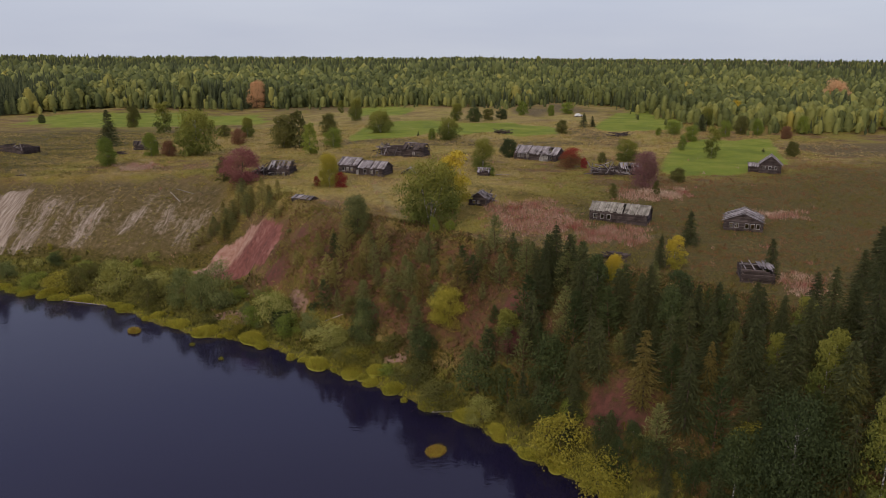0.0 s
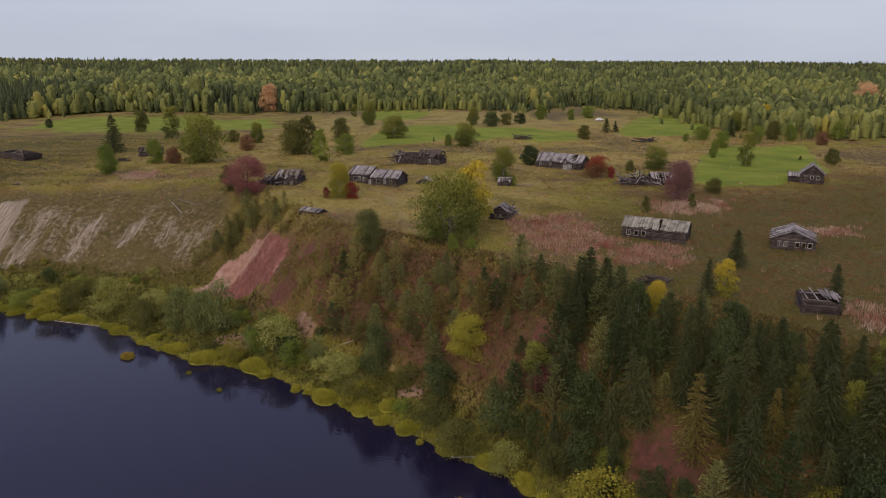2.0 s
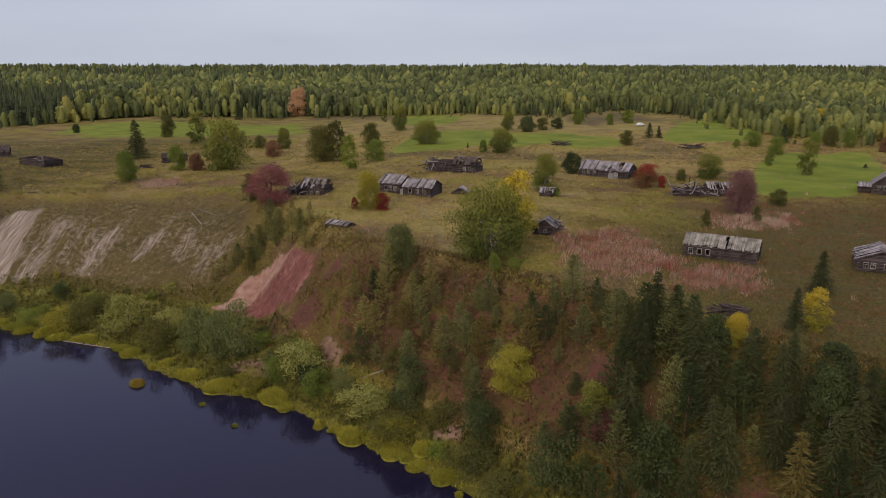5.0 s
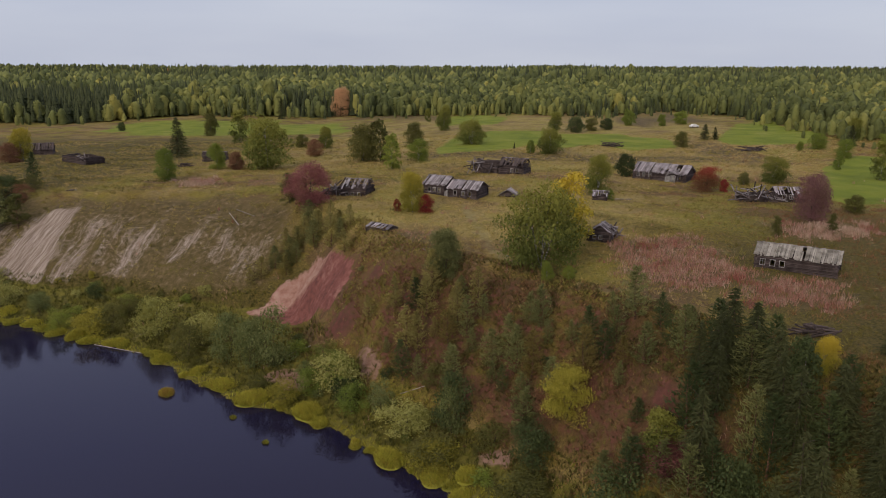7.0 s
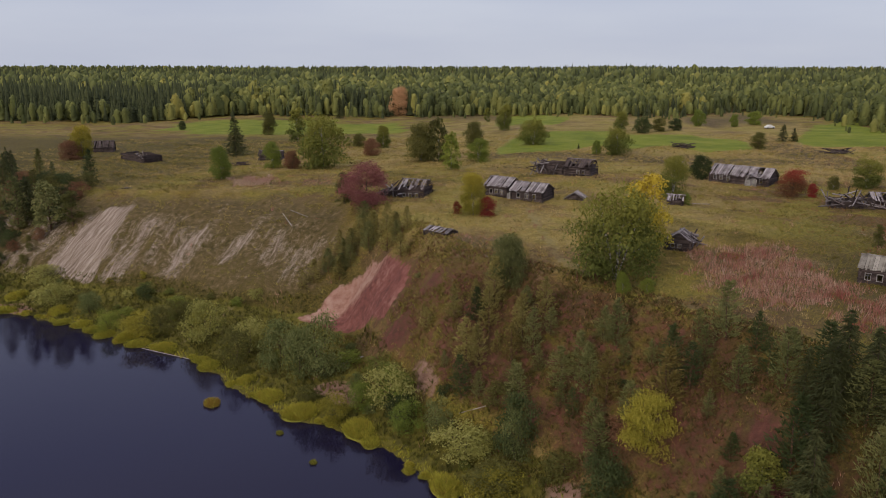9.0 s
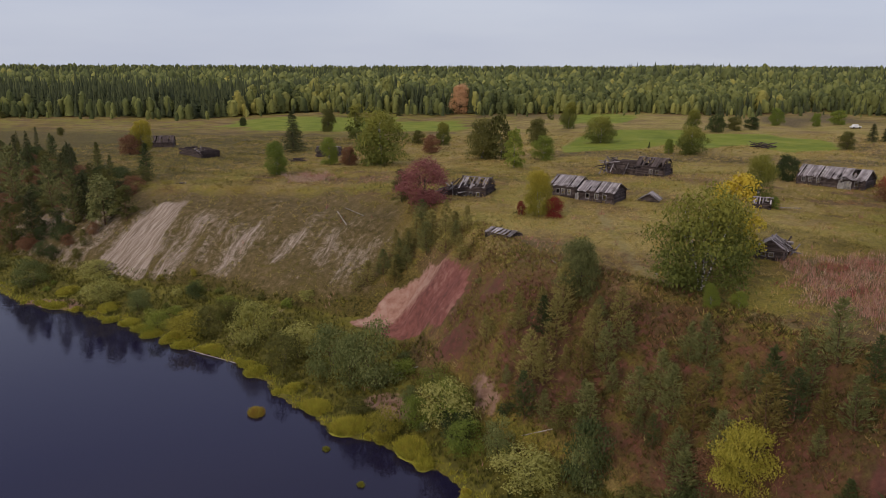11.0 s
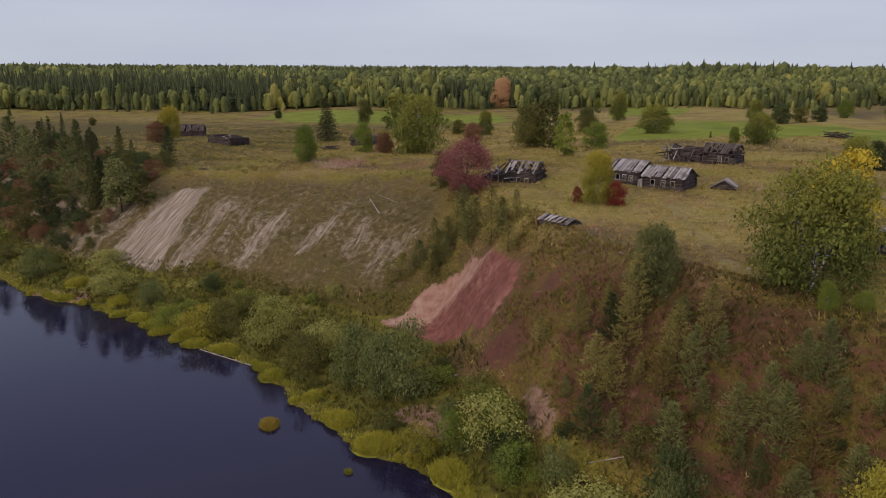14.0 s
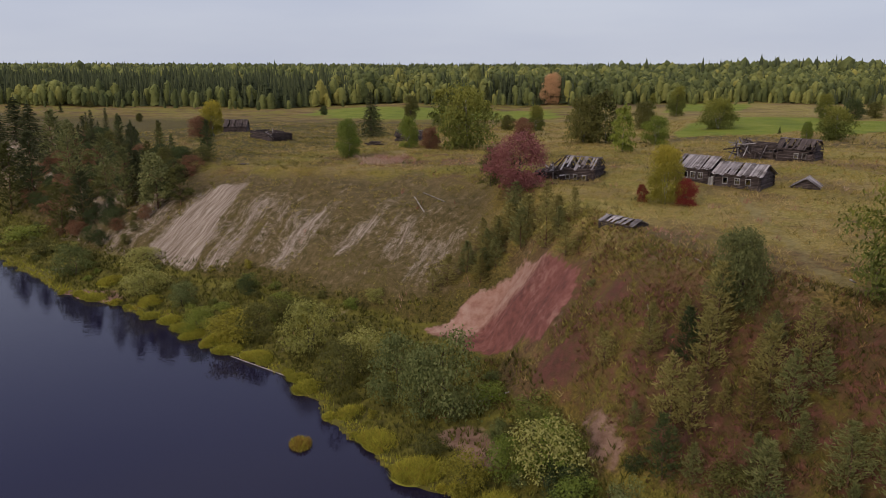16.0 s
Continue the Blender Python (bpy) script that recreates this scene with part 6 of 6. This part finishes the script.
shore_mounds()
tussock(-61.4, 135.2, 1.5, 0.9, 0.93, "orange-green sedge tussock standing in the water", 71)
tussock(-2.0, 92.6, 1.9, 0.5, 0.95, "orange sedge tussock standing in the water", 72)
for k, (x, y, size) in enumerate(((-48.0, 128.9, 0.5), (-40.7, 122.6, 0.5))):
    tussock(x, y, size, 0.5, 0.45, "sparse green reeds standing in the shallows", 80 + k)
tussock(-7.5, 107.6, 0.6, 0.6, 0.6, "small green sedge tussock in the water", 73)
for a, b, rad, what in (((-84.3, 152.6), (-70.1, 149.0), 0.085, "long bleached pole lying along the waterline"), ((-46.1, 148.0), (-43.1, 150.1), 0.15, "pale fallen log on the bank"), ((-24.3, 132.8), (-20.6, 132.2), 0.08, "pale fallen log at the slope foot"), ((-75.0, 192.6), (-70.3, 186.4), 0.12, "bleached pole lying down the chalk slope"), ((-73.5, 193.2), (-67.5, 188.5), 0.11, "bleached pole lying down the chalk slope"), ((-142.2, 173.0), (-139.6, 173.9), 0.13, "pale drift log in the shallows"), ((-28.9, 150.6), (-28.2, 148.4), 0.06, "dead pole beside a clay scar"), ((-24.5, 153.3), (-23.8, 152.2), 0.07, "pale broken stake in the grass"), ((-10.6, 150.4), (-10.2, 149.6), 0.10, "pale broken stump beside a birch"), ((9.6, 196.2), (13.0, 196.9), 0.12, "grey fallen board in the grass"), ((-3.0, 104.0), (1.3, 103.5), 0.12, "drift log at the waterline")):
    ob, mid = pole("drift_log", a, b, rad, M_DRIFT, what)
    ob.location = mid

# ---- the forest beyond the fields ----
EDGE = np.array([(-900, 330), (-600, 395), (-420, 430), (-347, 455), (-292, 450), (-274, 484), (-242, 528), (-143, 500), (-71, 484), (-6, 452), (22, 436), (57, 492), (90, 410), (99, 340), (111, 298), (161, 298), (260, 285), (420, 240), (800, 100)], float)


def low_birch(r, n, size, sides, rings, base=0.06, wide=0.235):
    """A leafy crown: an uneven rounded hull, with loose sprays standing out of it."""
    vs, ts = [], []
    lump = r.uniform(0, 6.283, 4)
    for k in range(rings):
        u = (k + 0.35) / rings
        t = np.arange(sides) * 2 * np.pi / sides + k * 0.5
        rad = wide * np.sqrt(max(0.02, 1 - ((u - 0.40) / 0.62) ** 2))
        rr = rad * r.uniform(0.78, 1.18, sides) * (1 + 0.20 * np.sin(2 * t + lump[0] + 5 * u) + 0.14 * np.sin(3 * t + lump[1] - 8 * u))
        vs.append(np.stack([np.cos(t) * rr, np.sin(t) * rr, base + (0.99 - base) * (u + r.uniform(-0.3, 0.3, sides) / rings)], 1))
    i = np.arange(sides)
    j = (i + 1) % sides
    for k in range(rings - 1):
        ts += [np.stack([i, j, j + sides], 1) + k * sides, np.stack([i, j + sides, i + sides], 1) + k * sides]
    ts.append(np.stack([i, j, np.full(sides, sides)], 1) + (rings - 1) * sides)
    hull = np.concatenate(vs + [[(0.02, 0, 1.0)]]), np.concatenate(ts)
    if not n:
        return hull
    z = r.uniform(0.02, 1.0, n)
    t = r.uniform(0, 6.283, n)
    rr = wide * np.sqrt(np.maximum(0.02, 1 - ((z - 0.40) / 0.62) ** 2)) * r.uniform(0.92, 1.16, n)
    d = np.stack([np.cos(t), np.sin(t), 1.6 * (z - 0.35)], 1)
    c = np.stack([np.cos(t) * rr, np.sin(t) * rr, base + (0.99 - base) * z], 1)
    return joined([hull, sprays(c, size, r, 0.15, d + np.array([0, 0, 0.35]))])


def low_spruce(r, tiers, sides, radius=0.185):
    vs, ts, n = [], [], 0
    for k in range(tiers):
        z = 0.08 + 0.80 * k / tiers
        rad = radius * (1 - k / (tiers + 0.6))
        t = np.arange(sides) * 2 * np.pi / sides + r.uniform(0, 6)
        rr = rad * r.uniform(0.6, 1.15, sides)
        ring = np.stack([np.cos(t) * rr, np.sin(t) * rr, np.full(sides, z) - 0.04 * r.uniform(0, 1, sides)], 1)
        vs.append(np.concatenate([ring, [(0, 0, z + 1.55 / tiers if k < tiers - 1 else 1.0)]]))
        i = np.arange(sides)
        ts.append(np.stack([i, (i + 1) % sides, np.full(sides, sides)], 1) + n)
        n += sides + 1
    return np.concatenate(vs), np.concatenate(ts)


def woods(name, xs, ys, talls, dark, warm, moulds, label):
    """Many trees in one sheet. dark: which are spruces; warm: how yellow each is."""
    r = np.random.RandomState(hash_of(name))
    vs, ts, tints, n = [], [], [], 0
    zs = height(xs, ys)
    pick = r.randint(0, 3, len(xs))
    turn = r.uniform(0, 6.283, len(xs))
    fat = r.uniform(0.75, 1.25, len(xs))
    for is_dark in (True, False):
        for k in range(3):
            sel = np.where((dark == is_dark) & (pick == k))[0]
            if not len(sel):
                continue
            v, t = moulds[is_dark][k]
            c, s = np.cos(turn[sel])[:, None], np.sin(turn[sel])[:, None]
            f, h = (fat[sel] * talls[sel])[:, None], talls[sel][:, None]
            p = np.stack([(v[None, :, 0] * c - v[None, :, 1] * s) * f + xs[sel][:, None], (v[None, :, 0] * s + v[None, :, 1] * c) * f + ys[sel][:, None], v[None, :, 2] * h + zs[sel][:, None] - 0.3], -1)
            vs.append(p.reshape(-1, 3))
            ts.append((t[None] + (np.arange(len(sel)) * len(v))[:, None, None] + n).reshape(-1, 3))
            tint = (0.06 + 0.16 * r.uniform(size=len(sel))) if is_dark else np.clip(warm[sel], 0.3, 1)
            tints.append(np.repeat(tint, len(v)))
            n += len(sel) * len(v)
    ob = sheet(name, np.concatenate(vs), np.concatenate(ts), M_WOODS, [("tint", np.concatenate(tints))])
    return tagged(ob, label, "forest", kind="stuff")


M_WOODS = tinted("mixed_forest", [(0.0, (0.036, 0.046, 0.022)), (0.25, (0.095, 0.110, 0.042)), (0.32, (0.110, 0.130, 0.044)), (0.5, (0.215, 0.232, 0.070)), (0.68, (0.345, 0.330, 0.090)), (0.82, (0.40, 0.32, 0.06)), (0.92, (0.42, 0.21, 0.06)), (1.0, (0.46, 0.17, 0.09))], 0.16)


def forest():
    r = np.random.RandomState(5)
    for name, near, far, gap, cards, size, tiers, sides in (("forest_edge", -16, 45, 4.4, 110, 0.046, 9, 6), ("forest", 45, 260, 5.8, 14, 0.085, 5, 5), ("far_forest", 260, 1000, 13.0, 0, 0.08, 4, 5), ("distant_forest", 1000, 3300, 40, 0, 0.12, 3, 5)):
        span = far + 700
        gx = np.arange(-min(span * 1.7, 3800), min(span * 1.15, 2400), gap)
        gy = np.arange(180, far + 560, gap)
        x, y = [a.ravel() for a in np.meshgrid(gx, gy)]
        x, y = x + r.uniform(-0.6, 0.6, x.size) * gap, y + r.uniform(-0.6, 0.6, x.size) * gap
        az = np.degrees(np.arctan2(x, y))
        keep = (az > -66) & (az < 42) & (side(x, y, RIM) > 0)
        x, y = x[keep], y[keep]
        d = side(x, y, EDGE) + 5 * ripple(x, y, 30, 11) + 7 * ripple(x, y, 85, 16)
        keep = (d > near) & (d <= far)
        keep &= (d > 0) | (r.uniform(size=x.size) < 0.13 + 0.30 * ripple(x, y, 26, 23))
        for ox, oy in ((-138.3, 512.6), (218.0, 459.1)):
            keep &= np.hypot(x - ox * 0.975, y - oy * 0.975) > 11
        x, y, d = x[keep], y[keep], d[keep]
        west = ease(-x, 40, 190)
        tall = (9.0 + 7.5 * west) * (1 - ease(d, 30, 420)) + (19.0 - 5.5 * ease(x, -60, 200)) * ease(d, 30, 420) + 2.6 * ripple(x, y, 60, 12) + 2.4 * ripple(x, y, 230, 19) * ease(d, 120, 400)
        tall = tall * np.clip(r.normal(0.98, 0.13, x.size) + 0.13 * ripple(x, y, 24, 17), 0.6, 1.35) * (0.30 + 0.28 * ease(d, -12, 1) + 0.42 * ease(d, 0, 16))
        stand = ripple(x, y, 150, 13) + 0.6 * ripple(x, y, 420, 14) + 0.75 * ease(d, 250, 900) + 1.9 * ease(-x - y * 0.45, 0, 90) * ease(d, 4, 24) * (1 - ease(d, 120, 260)) + 0.3 * ease(x - y * 0.35, 30, 120)
        dark = (r.uniform(-1.0, 1.0, x.size) < stand * 1.35 - 1.0 + 0.75 * ease(-x, 170, 280) * (1 - ease(d, 60, 200))) & (d > -6)
        tall = np.where(dark, tall * r.uniform(0.95, 1.2, x.size), tall)
        warm = 0.40 + 0.05 * (1 - ease(d, 20, 70)) + 0.10 * ripple(x, y, 55, 15) + 0.08 * ripple(x, y, 260, 20) - 0.05 * ease(d, 300, 900) + 0.095 * r.normal(size=x.size)
        warm = np.where(r.uniform(size=x.size) < 0.0009, 0.93, np.minimum(warm, 0.78))
        moulds = {True: [low_spruce(r, tiers, sides, 0.20) for _ in range(3)], False: [low_birch(r, cards, size, sides, max(4, tiers // 2 + 2), b, w) for b, w in ((0.03, 0.24), (0.05, 0.195), (0.12, 0.22))]}
        woods(name, x, y, tall, dark, warm, moulds, "mixed autumn forest of yellowing birches and dark spruces")


forest()
